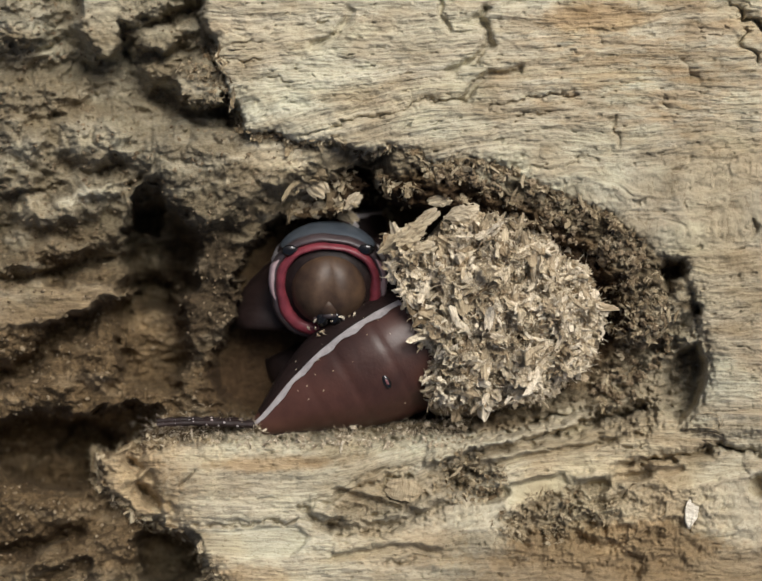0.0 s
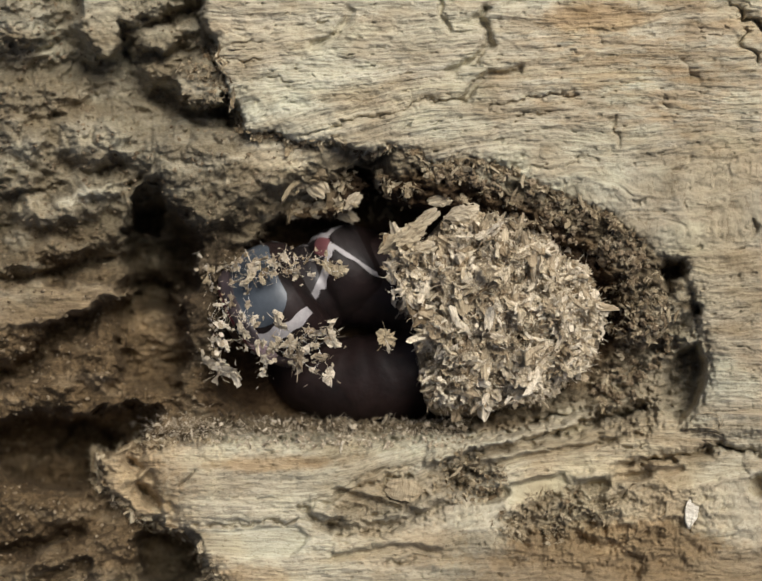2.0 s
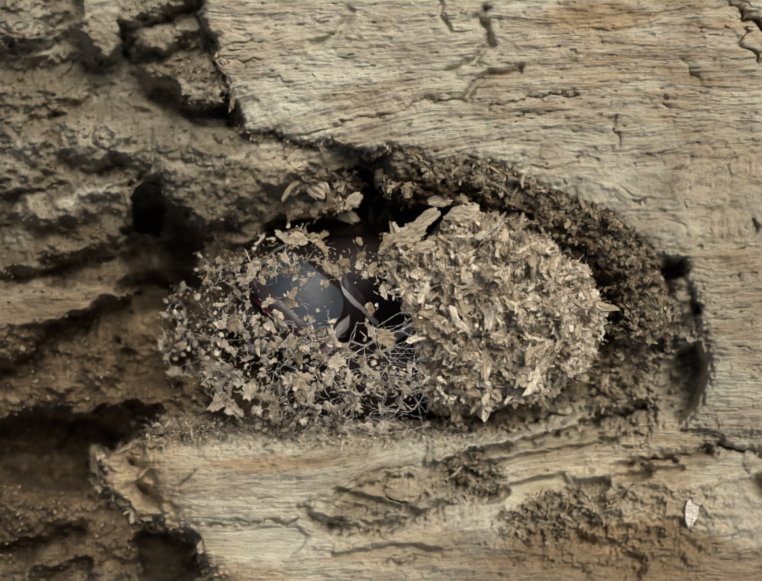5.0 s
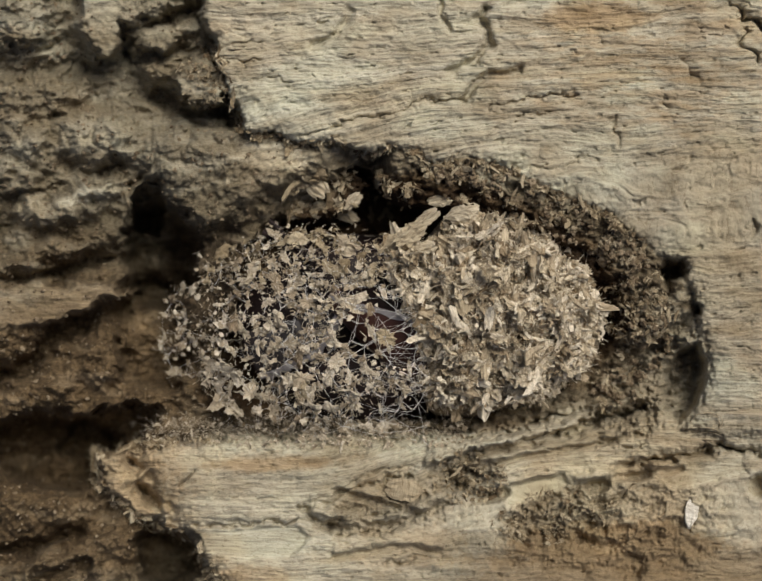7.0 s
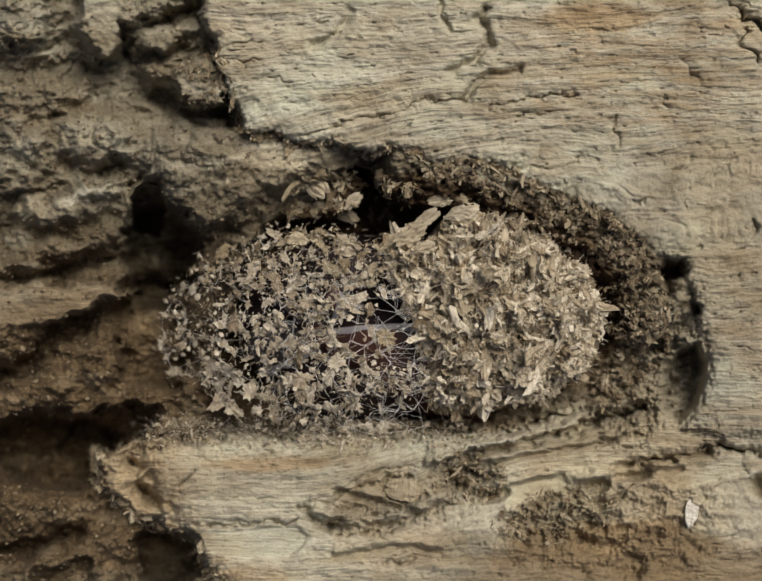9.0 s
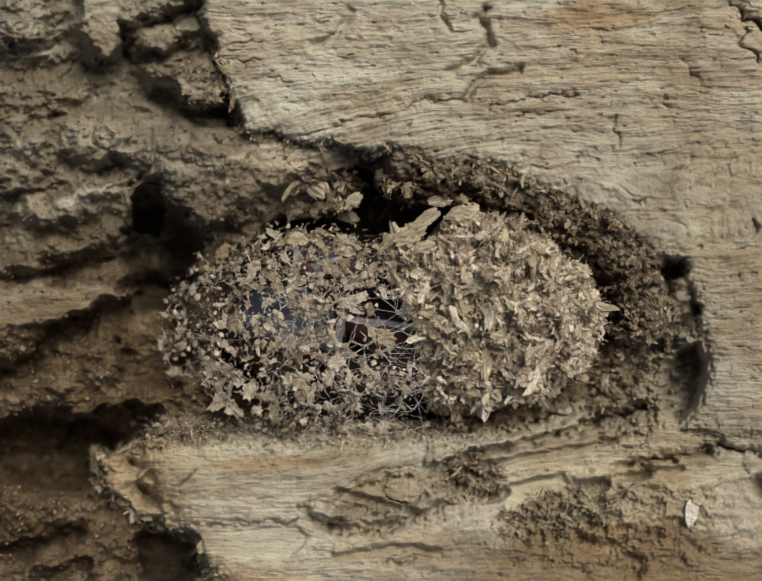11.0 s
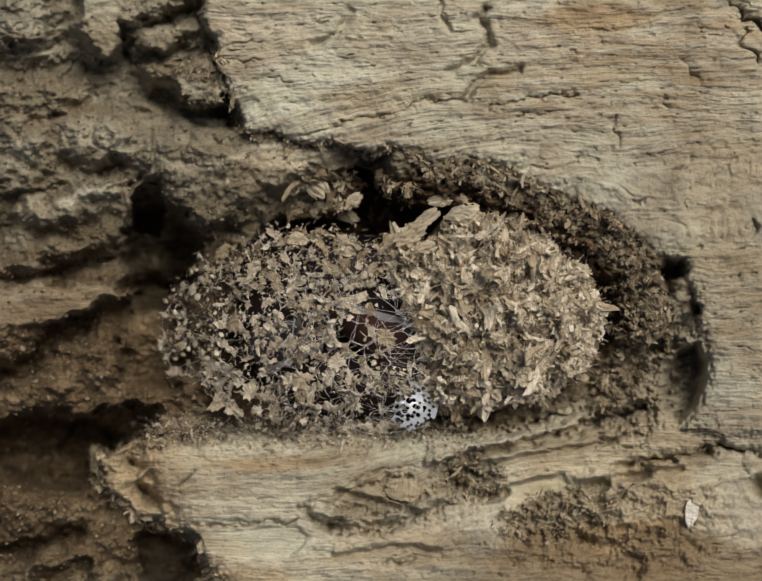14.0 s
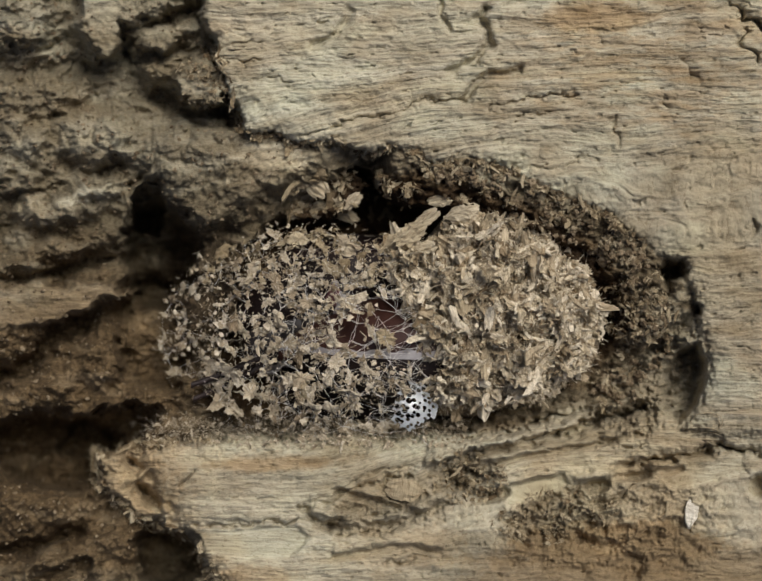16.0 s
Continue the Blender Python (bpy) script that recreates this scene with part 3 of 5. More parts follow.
tagged(mesh_object("ground", [(-s, -s, -0.119), (s, -s, -0.119), (s, s, -0.119), (-s, s, -0.119)], [(0, 1, 2, 3)], soil.m), "bare dark soil under the log", "ground", kind="structure")

# ---- the caterpillar: three rigid sections on one body, front is +Y, back of the animal is +Z ----
def patch(fn, s0, s1, a0, a1, ns, na, lift=0.0, close=False):
    """A bmesh over the body surface fn(s, angle); angles may be functions of s."""
    bm = bmesh.new()
    grid = []
    for i in range(ns + 1):
        s = s0 + (s1 - s0) * i / ns
        lo = a0(s) if callable(a0) else a0
        hi = a1(s) if callable(a1) else a1
        grid.append([bm.verts.new(fn(s, lo + (hi - lo) * j / na, lift)) for j in range(na + (0 if close else 1))])
    for r0, r1 in zip(grid, grid[1:]):
        m = len(r0)
        for j in range(m if close else m - 1):
            bm.faces.new((r0[j], r0[(j + 1) % m], r1[(j + 1) % m], r1[j]))
    if close:
        bm.faces.new(grid[0])
        bm.faces.new(grid[-1][::-1])
    bmesh.ops.recalc_face_normals(bm, faces=bm.faces)
    for f in bm.faces:
        f.smooth = True
    return bm


def ball(rx, ry, rz, centre=(0, 0, 0), seg=24):
    bm = bmesh.new()
    bmesh.ops.create_uvsphere(bm, u_segments=seg, v_segments=seg // 2, radius=1)
    for v in bm.verts:
        v.co = Vector((v.co.x * rx, v.co.y * ry, v.co.z * rz)) + Vector(centre)
    for f in bm.faces:
        f.smooth = True
    return bm


def lerp_table(table, s):
    for k in range(len(table) - 1):
        (s0, *a), (s1, *b) = table[k], table[k + 1]
        if s <= s1 or k == len(table) - 2:
            t = min(1.0, max(0.0, (s - s0) / (s1 - s0)))
            sp, *p = table[max(0, k - 1)]
            sn, *n = table[min(len(table) - 1, k + 2)]
            out = []
            for x0, x1, xp, xn in zip(a, b, p, n):
                m0, m1 = (x1 - xp) / (s1 - sp) * (s1 - s0), (xn - x0) / (sn - s0) * (s1 - s0)
                out.append((2 * t ** 3 - 3 * t * t + 1) * x0 + (t ** 3 - 2 * t * t + t) * m0 + (3 * t * t - 2 * t ** 3) * x1 + (t ** 3 - t * t) * m1)
            return out


def body_surface(table, folds=(), depth=0.0):
    """Body form from rows (s in mm along +Y, half width, height of back, depth of belly); folds: where segments meet."""
    def fn(s, ang, lift=0.0):
        w, top, bot = lerp_table(table, s)
        nip = 1 - sum(depth * math.exp(-((s - f) / 0.35) ** 2) for f in folds)
        c, d = math.cos(ang), math.sin(ang)
        zz = (top if c > 0 else bot) * (abs(c) ** 0.9) * (1 if c > 0 else -1)
        return Vector(((w * nip + lift) * d * MM, s * MM, (zz * nip + lift * c) * MM))
    return fn


caterpillar = tagged(new("caterpillar"), "purple-brown puss moth caterpillar with pink-ringed face, slate back and white stripes", "caterpillar")


def flake(rng, length, width, thick, teeth=11):
    """One torn wood flake: an uneven outline, a rough face, slightly curled."""
    rings, curl = [[], [], []], rng.uniform(-0.4, 0.4)
    for i in range(teeth):
        a = 2 * math.pi * (i + rng.uniform(-0.35, 0.35)) / teeth
        r = rng.uniform(0.62, 1.12)
        x, y = width * r * math.cos(a), length * r * math.sin(a)
        z = curl * (y * y / length) + rng.uniform(-0.6, 0.6) * thick
        rings[0].append((x * 0.5, y * 0.5, z * 0.4 + thick * rng.uniform(0.2, 1.1)))
        rings[1].append((x, y, z + thick * 0.25))
        rings[2].append((x * 0.86, y * 0.86, z - thick * 0.55))
    n = teeth
    verts = rings[0] + rings[1] + rings[2] + [(0, 0, thick * rng.uniform(0.2, 1.0)), (0, 0, -thick * 0.5)]
    faces = []
    for i in range(n):
        j = (i + 1) % n
        faces += [(i, j, 3 * n), (n + i, n + j, j, i), (2 * n + i, 2 * n + j, n + j, n + i), (2 * n + j, 2 * n + i, 3 * n + 1)]
    return verts, faces


def torn_chip(rng, length, width, thick, nu=4, nv=4, ragged=1.0):
    """A splinter gnawed off along the grain: ragged ends, ridged faces, slightly curled."""
    curl, skew, pinch = rng.uniform(-0.35, 0.35), rng.uniform(-0.3, 0.3), rng.uniform(-0.1, 0.3)
    top, bottom = [], []
    ends = [(-1 + ragged * rng.uniform(-0.3, 0.4), 1 + ragged * rng.uniform(-0.4, 0.3), ragged * rng.uniform(-0.45, 0.45)) for _ in range(nv + 1)]
    sides = [(1 + ragged * rng.uniform(-0.28, 0.16), 1 + ragged * rng.uniform(-0.28, 0.16)) for _ in range(nu + 1)]
    for i in range(nu + 1):
        for j in range(nv + 1):
            v = j / nv * 2 - 1
            lo, hi, drop = ends[j]
            u = lo + (hi - lo) * i / nu
            x = width * (v * (1 - pinch * u * u) * (sides[i][0] if v < 0 else sides[i][1]) + skew * u)
            y = length * u * (1 - (0.22 + 0.3 * (1 - ragged)) * v * v) + rng.uniform(-0.05, 0.05) * length
            z = curl * length * u * u + thick * (drop + 0.55 * (1 - v * v) + rng.uniform(-0.22, 0.22))
            top.append((x, y, z))
            bottom.append((x * 0.9, y * 0.93, z - thick * rng.uniform(0.5, 1.1)))
    n, w = (nu + 1) * (nv + 1), nv + 1
    faces = []
    for i in range(nu):
        for j in range(nv):
            a = i * w + j
            faces += [(a, a + 1, a + w + 1, a + w), (n + a + w, n + a + w + 1, n + a + 1, n + a)]
    rim = list(range(nv)) + [i * w + nv for i in range(nu)] + [nu * w + j for j in range(nv, 0, -1)] + [i * w for i in range(nu, 0, -1)]
    for k, a in enumerate(rim):
        b = rim[(k + 1) % len(rim)]
        faces.append((b, a, n + a, n + b))
    return top + bottom, faces


def build_fore():
    """Head, pink collar and slate shield."""
    fn = body_surface([(-5.2, 3.7, 3.3, 3.4), (-4.4, 4.3, 3.95, 3.8), (-3.2, 4.65, 4.3, 4.1), (-1.8, 4.75, 4.4, 4.2), (-0.8, 4.65, 4.3, 4.1), (0.2, 4.3, 3.95, 3.9)])
    fore = part("forebody", patch(fn, -5.2, 0.1, 0, 2 * math.pi, 30, 56, 0, True), SKIN_DARK, caterpillar)
    part("shield", patch(fn, -4.55, -0.35, lambda s: -0.5 - 0.42 * math.sqrt(max(0, 1 - ((s + 2.4) / 2.2) ** 2)), lambda s: 0.5 + 0.42 * math.sqrt(max(0, 1 - ((s + 2.4) / 2.2) ** 2)), 24, 28, 0.06), SKIN_SLATE, fore, "smooth slate-blue back shield")
    for sgn in (1, -1):
        part("stripe", patch(fn, -5.15, 0.1, lambda s: sgn * (0.93 - 0.03 * s + 0.03 * math.sin(3.1 * s)), lambda s: sgn * (1.22 - 0.02 * s + 0.02 * math.sin(4.3 * s)), 26, 5, 0.09), SKIN_WHITE, fore, "white side stripe")

    def ring(r_in, r_out, y0, y1, sx, sz, seg=56, rings=12, arc=None):
        bm = bmesh.new()
        loops = []
        rm, rt0 = (r_in + r_out) / 2, (r_out - r_in) / 2
        for i in range(seg):
            a = 2 * math.pi * i / seg if arc is None else arc[0] + (arc[1] - arc[0]) * i / (seg - 1)
            sq = (abs(math.cos(a)) ** 2.5 + abs(math.sin(a)) ** 2.5) ** (-1 / 2.5)
            puck = 1 + 0.012 * math.sin(a * 5 + 1.2) + 0.006 * math.sin(a * 13) + 0.018 * math.sin(a * 2 + 0.5)
            rt = rt0 * (1 - 0.42 * math.cos(a) + 0.06 * math.sin(7 * a)) * (1 if arc is None else 0.15 + 0.85 * math.sin(math.pi * i / (seg - 1)) ** 0.5)
            row = []
            for j in range(rings):
                b = 2 * math.pi * j / rings
                r = (rm + rt * math.cos(b)) * sq * puck
                row.append(bm.verts.new(Vector((r * math.sin(a) * sx, (y0 + y1) / 2 + (y1 - y0) / 2 * math.sin(b), r * math.cos(a) * sz)) * MM))
            loops.append(row)
        for i in range(seg if arc is None else seg - 1):
            for j in range(rings):
                bm.faces.new((loops[i][j], loops[i][(j + 1) % rings], loops[(i + 1) % seg][(j + 1) % rings], loops[(i + 1) % seg][j]))
        bmesh.ops.recalc_face_normals(bm, faces=bm.faces)
        for f in bm.faces:
            f.smooth = True
        return bm
    part("collar_rim", ring(3.9, 4.78, -1.0, 0.3, 1.0, 0.95), SKIN_RIM, fore, "pale grey fleshy rim")
    part("collar", ring(3.36, 4.28, -0.6, 0.7, 1.0, 0.95), SKIN_RED, fore, "pink-red fleshy ring round the face")
    for sgn in (1, -1):
        part("stripe", ring(4.0, 4.84, -1.02, 0.34, 1.0, 0.95, 24, 12, (sgn * 0.95, sgn * 1.8)), SKIN_BLUSH, fore, "pinkish-white end of the side stripe")
    part("face_membrane", patch(body_surface([(-0.6, 3.75, 3.6, 3.6), (0.5, 3.6, 3.4, 3.4)]), -0.5, 0.35, 0, 2 * math.pi, 3, 40, 0, True), SKIN_DARK, fore)
    skull = ball(3.0 * MM, 2.2 * MM, 3.05 * MM, (0, 0, 0), 40)
    for v in skull.verts:
        x, z = v.co.x / (3.0 * MM), v.co.z / (3.05 * MM)
        groove = math.exp(-(x / 0.10) ** 2) * (0.10 if z > -0.35 else 0.02)
        flat = 0.30 * max(0.0, -z - 0.2)
        if v.co.y > 0:
            v.co.y *= (1 - groove - flat) * (1 + 0.10 * math.exp(-((abs(x) - 0.4) / 0.25) ** 2))
        v.co.y += 0.1 * MM
        v.co.z -= 0.1 * MM
    head = part("head", skull, SKIN_HEAD, fore, "brown two-lobed head capsule")
    part("face_plate", ball(0.85 * MM, 0.35 * MM, 0.7 * MM, (0, 1.95 * MM, -0.9 * MM), 18), SKIN_HEAD, head)
    for sgn in (1, -1):
        part("eye_spot", ball(0.68 * MM, 0.3 * MM, 0.5 * MM, (sgn * 3.0 * MM, 0.22 * MM, 3.35 * MM), 16), SKIN_BLACK, fore, "round black false eye")
        part("mandible", ball(0.55 * MM, 0.4 * MM, 0.7 * MM, (sgn * 0.55 * MM, 1.75 * MM, -1.95 * MM), 14), SKIN_BLACK, head)
        part("palp", ball(0.18 * MM, 0.45 * MM, 0.18 * MM, (sgn * 1.1 * MM, 1.7 * MM, -1.9 * MM), 10), SKIN_RIM, head)
        for k in range(3):
            part("leg", ball(0.35 * MM, 0.75 * MM, 0.35 * MM, (sgn * (1.3 + 0.4 * k) * MM, (0.6 - 1.5 * k) * MM, (-4.2 + 0.1 * k) * MM), 12), SKIN_BLACK, fore, "short dark jointed leg")
    part("lip", ball(0.6 * MM, 0.3 * MM, 0.28 * MM, (0, 2.0 * MM, -1.5 * MM), 14), SKIN_RIM, head)
    rng = random.Random(3)
    for k in range(24):
        v, f = torn_chip(rng, rng.uniform(0.1, 0.32) * MM, rng.uniform(0.06, 0.18) * MM, 0.07 * MM, 3, 3)
        crumb = mesh_object("carried_crumb", v, f, CHIP_GREY, head, True)
        crumb.matrix_basis = Matrix.Translation(Vector((rng.gauss(0.2, 1.1), rng.uniform(1.6, 2.4), rng.uniform(-3.3, -1.3))) * MM) @ Euler([rng.uniform(0, 3) for _ in range(3)]).to_matrix().to_4x4()
    for ob in [fore] + list(fore.children_recursive):
        if ob.name.startswith("carried_crumb"):
            ob.matrix_basis.translation *= 1.12
        else:
            ob.data.transform(Matrix.Scale(1.12, 4))
    return fore


def build_mid():
    """Wrinkled thorax rising to the pink-tipped hump."""
    fn = body_surface([(-9.5, 2.6, -1.5, 4.6), (-8.0, 3.6, 0.6, 4.6), (-6.5, 4.2, 3.2, 4.3), (-4.6, 4.3, 4.8, 4.2), (-3.4, 4.2, 5.2, 4.1), (-1.5, 4.1, 4.4, 4.0), (1.5, 4.35, 4.0, 3.9), (4.5, 4.35, 3.9, 3.8), (6.5, 3.9, 3.4, 3.5)], (-1.6, 0.8, 3.2), 0.07)
    mid = part("thorax", patch(fn, -9.5, 6.5, 0, 2 * math.pi, 60, 48, 0, True), SKIN_DARK, caterpillar)
    half = lambda s: 0.06 + 0.84 * min(1.0, max(0.0, (s + 3.6) / 4.0)) ** 0.8
    part("back", patch(fn, -3.4, 6.3, lambda s: -half(s), half, 40, 24, 0.05), SKIN_WRINKLED, mid, "wrinkled blackish back")
    for sgn in (1, -1):
        part("stripe", patch(fn, -3.8, 6.4, lambda s: sgn * half(s), lambda s: sgn * (half(s) + 0.24 + 0.06 * math.sin(2.6 * s) + 0.04 * math.sin(7.1 * s)), 44, 5, 0.09), SKIN_WHITE, mid, "white side stripe")
        rear = lambda s: 0.12 + 0.8 * min(1.0, max(0.0, (-3.9 - s) / 2.6))
        part("stripe", patch(fn, -6.4, -3.6, lambda s: sgn * rear(s), lambda s: sgn * (rear(s) + 0.16 + 0.04 * math.sin(4 * s)), 14, 4, 0.10), SKIN_WHITE, mid, "white side stripe")
    part("saddle", patch(fn, -6.4, -4.0, lambda s: -0.12 - 0.8 * min(1.0, max(0.0, (-3.9 - s) / 2.6)), lambda s: 0.12 + 0.8 * min(1.0, max(0.0, (-3.9 - s) / 2.6)), 14, 12, 0.05), SKIN_WRINKLED, mid)
    part("hump_tip", patch(fn, -3.75, -2.0, lambda s: -half(s) * min(1.0, (-1.95 - s) / 0.8), lambda s: half(s) * min(1.0, (-1.95 - s) / 0.8), 12, 12, 0.09), SKIN_PINK, mid, "dull pink tip of the hump")
    return mid


def build_hind():
    """Rear of the body with the red-brown saddle, white stripe, breathing hole and the two tails."""
    fn = body_surface([(-8.6, 0.7, 0.6, 0.6), (-6.5, 1.8, 1.7, 1.8), (-3.5, 3.2, 3.4, 3.2), (0.5, 4.6, 4.8, 5.2), (4.5, 5.4, 5.2, 6.4), (8.5, 5.2, 4.8, 6.6)], (-2.4, 0.9, 4.9), 0.015)
    hind = part("abdomen_end", patch(fn, -8.6, 8.4, 0, 2 * math.pi, 70, 56, 0, True), SKIN_SADDLE, caterpillar)
    part("dark_back", patch(fn, -7.4, 8.3, -0.75, 0.75, 40, 20, 0.05), SKIN_DARK, hind)
    for sgn in (1, -1):
        part("stripe", patch(fn, -8.2, 8.3, lambda s: sgn * (0.74 - 0.012 * s), lambda s: sgn * (0.74 - 0.012 * s + 0.145 + 0.03 * math.sin(2.3 * s) + 0.008 * math.sin(7.7 * s) + 0.16 * math.exp(-((s + 7) / 2.5) ** 2)), 50, 4, 0.10), SKIN_WHITE, hind, "white side stripe")
        p = fn(3.6, sgn * 1.76, 0.02)
        part("breathing_hole", ball(0.16 * MM, 0.34 * MM, 0.66 * MM, p, 16), SKIN_BLACK, hind, "oval black-rimmed breathing hole")
        part("hole_slit", ball(0.15 * MM, 0.17 * MM, 0.44 * MM, p + Vector((sgn * 0.04 * MM, 0, 0)), 10), SKIN_PINK, hind)
        bm = bmesh.new()
        rows = []
        for i in range(25):
            t = i / 24
            c = Vector((sgn * (0.45 + 0.5 * t), -8.2 - 7.4 * t, 0.3 + 4.6 * t + 0.25 * math.sin(3 * t)))
            r = 0.5 * (1 - 0.5 * t) * (1 + 0.2 * math.sin(46 * t))
            rows.append([bm.verts.new((c + Vector((r * math.cos(a), 0, r * math.sin(a)))) * MM) for a in [k * math.pi / 4 for k in range(8)]])
        for r0, r1 in zip(rows, rows[1:]):
            for j in range(8):
                f = bm.faces.new((r0[j], r0[(j + 1) % 8], r1[(j + 1) % 8], r1[j]))
                f.smooth = True
        bmesh.ops.recalc_face_normals(bm, faces=bm.faces)
        tail = part("tail", bm, SKIN_DARK, hind, "thin black tail studded with grey")
        studs = bmesh.new()
        for i in range(26):
            t = i / 26
            a = i * 2.4 + 0.7 * math.sin(i * 5.1)
            r = 0.47 * (1 - 0.5 * t)
            m = Matrix.Translation(Vector((sgn * (0.45 + 0.5 * t) + r * math.cos(a), -8.2 - 7.4 * t, 0.3 + 4.6 * t + 0.25 * math.sin(3 * t) + r * math.sin(a))) * MM)
            bmesh.ops.create_icosphere(studs, subdivisions=1, radius=(0.06 + 0.04 * (i % 3)) * (1 - 0.4 * t) * MM, matrix=m)
        part("studs", studs, SKIN_PALE, tail)
    rng = random.Random(5)
    for k in range(24):
        v, f = flake(rng, rng.uniform(0.04, 0.15) * MM, rng.uniform(0.03, 0.08) * MM, 0.03 * MM, 7)
        speck = mesh_object("stuck_crumb", v, f, CHIP_GREY, hind, True)
        speck.matrix_basis = Matrix.Translation(fn(rng.uniform(-5, 7), rng.gauss(0.8, 0.55), 0.08)) @ Euler([rng.uniform(0, 3) for _ in range(3)]).to_matrix().to_4x4()
    return hind


def build_loin():
    """The bent middle of the body, low in the gallery."""
    bm = bmesh.new()
    rows = []
    for i in range(73):
        t = i / 72
        a = radians(178 - 332 * t)
        c = P(735, 680, -0.0114)
        r = 4.7 * (1 - 0.03 * math.cos(t * 2 * math.pi * 9) ** 12) * MM * (0.8 + 0.2 * math.sin(math.pi * t)) * min(1.0, 0.55 + 5 * (1 - t))
        out = Vector((math.cos(a), math.sin(a), 0))
        m = c + Vector((8.2 * math.cos(a), 4.8 * math.sin(a), 0)) * MM
        m.z -= 2.5 * MM * float(smooth(0.72, 1.0, t))
        rows.append([bm.verts.new(m + out * (r * math.cos(b)) + Vector((0, 0, r * math.sin(b)))) for b in [k * math.pi / 12 for k in range(24)]])
    for r0, r1 in zip(rows, rows[1:]):
        for j in range(24):
            f = bm.faces.new((r0[j], r0[(j + 1) % 24], r1[(j + 1) % 24], r1[j]))
            f.smooth = True
    bm.faces.new(rows[0][::-1])
    bm.faces.new(rows[-1])
    bmesh.ops.recalc_face_normals(bm, faces=bm.faces)
    return part("abdomen", bm, SKIN_DARK, caterpillar)


forebody, thorax, abdomen_end, abdomen = build_fore(), build_mid(), build_hind(), build_loin()

# ---- gnawed chips ----
def ragged_flake(rng, size, n=15):
    """A crumpled scrap gnawed off across the grain: lobed, torn outline, thin, bent."""
    p = [rng.uniform(0, 6.3) for _ in range(6)]
    aspect, fold = rng.uniform(0.4, 0.95), rng.uniform(0.12, 0.45)
    inner, edge, under = [], [], []
    lift = lambda x, y: size * (fold * math.sin(2.1 * x / size + p[3]) * math.cos(1.7 * y / size + p[4]) + 0.08 * math.sin(6 * x / size + p[5]))
    for i in range(n):
        a = 2 * math.pi * (i + rng.uniform(-0.3, 0.3)) / n
        r = size * max(0.25, 0.76 + 0.14 * math.sin(2 * a + p[0]) + 0.09 * math.sin(3 * a + p[1])) * (rng.uniform(0.66, 1.0) if i % 2 else rng.uniform(0.85, 1.22))
        x, y = r * math.cos(a), r * math.sin(a) * aspect
        z = lift(x, y) + rng.uniform(-0.1, 0.1) * size
        inner.append((x * 0.55, y * 0.55, lift(x * 0.55, y * 0.55) + size * rng.uniform(-0.06, 0.16)))
        edge.append((x, y, z))
        under.append((x * 0.88, y * 0.88, z - size * rng.uniform(0.03, 0.08)))
    verts = inner + edge + under + [(0, 0, lift(0, 0) + size * 0.06), (0, 0, lift(0, 0) - size * 0.1)]
    faces = []
    for i in range(n):
        j = (i + 1) % n
        faces += [(i, j, 3 * n), (n + i, n + j, j, i), (2 * n + i, 2 * n + j, n + j, n + i), (2 * n + j, 2 * n + i, 3 * n + 1)]
    return verts, faces


def clod(rng, size, pieces=3):
    """A few rounded crumbs of rotten wood stuck together."""
    verts, faces = [], []
    for k in range(pieces):
        q = size * (1.0 if k == 0 else rng.uniform(0.3, 0.7))
        at = Vector([rng.uniform(-0.9, 0.9) * size * (k > 0) for _ in range(3)])
        axes = Vector((rng.uniform(0.6, 1.2), rng.uniform(0.6, 1.2), rng.uniform(0.45, 0.9))) * q
        o, n, m = len(verts), 7, 4
        verts.append(at + Vector((0, 0, axes.z)))
        for i in range(1, m):
            for j in range(n):
                a, b = math.pi * i / m, 2 * math.pi * (j + 0.5 * (i % 2)) / n
                r = rng.uniform(0.45, 1.25)
                verts.append(at + Vector((axes.x * math.sin(a) * math.cos(b) * r, axes.y * math.sin(a) * math.sin(b) * r, axes.z * math.cos(a) * r)))
        verts.append(at - Vector((0, 0, axes.z)))
        for j in range(n):
            j1 = (j + 1) % n
            faces += [(o, o + 1 + j, o + 1 + j1), (o + 1 + (m - 1) * n, o + 1 + (m - 2) * n + j1, o + 1 + (m - 2) * n + j)]
            faces += [(o + 1 + i * n + j, o + 1 + (i + 1) * n + j, o + 1 + (i + 1) * n + j1, o + 1 + i * n + j1) for i in range(m - 2)]
    return [tuple(v) for v in verts], faces


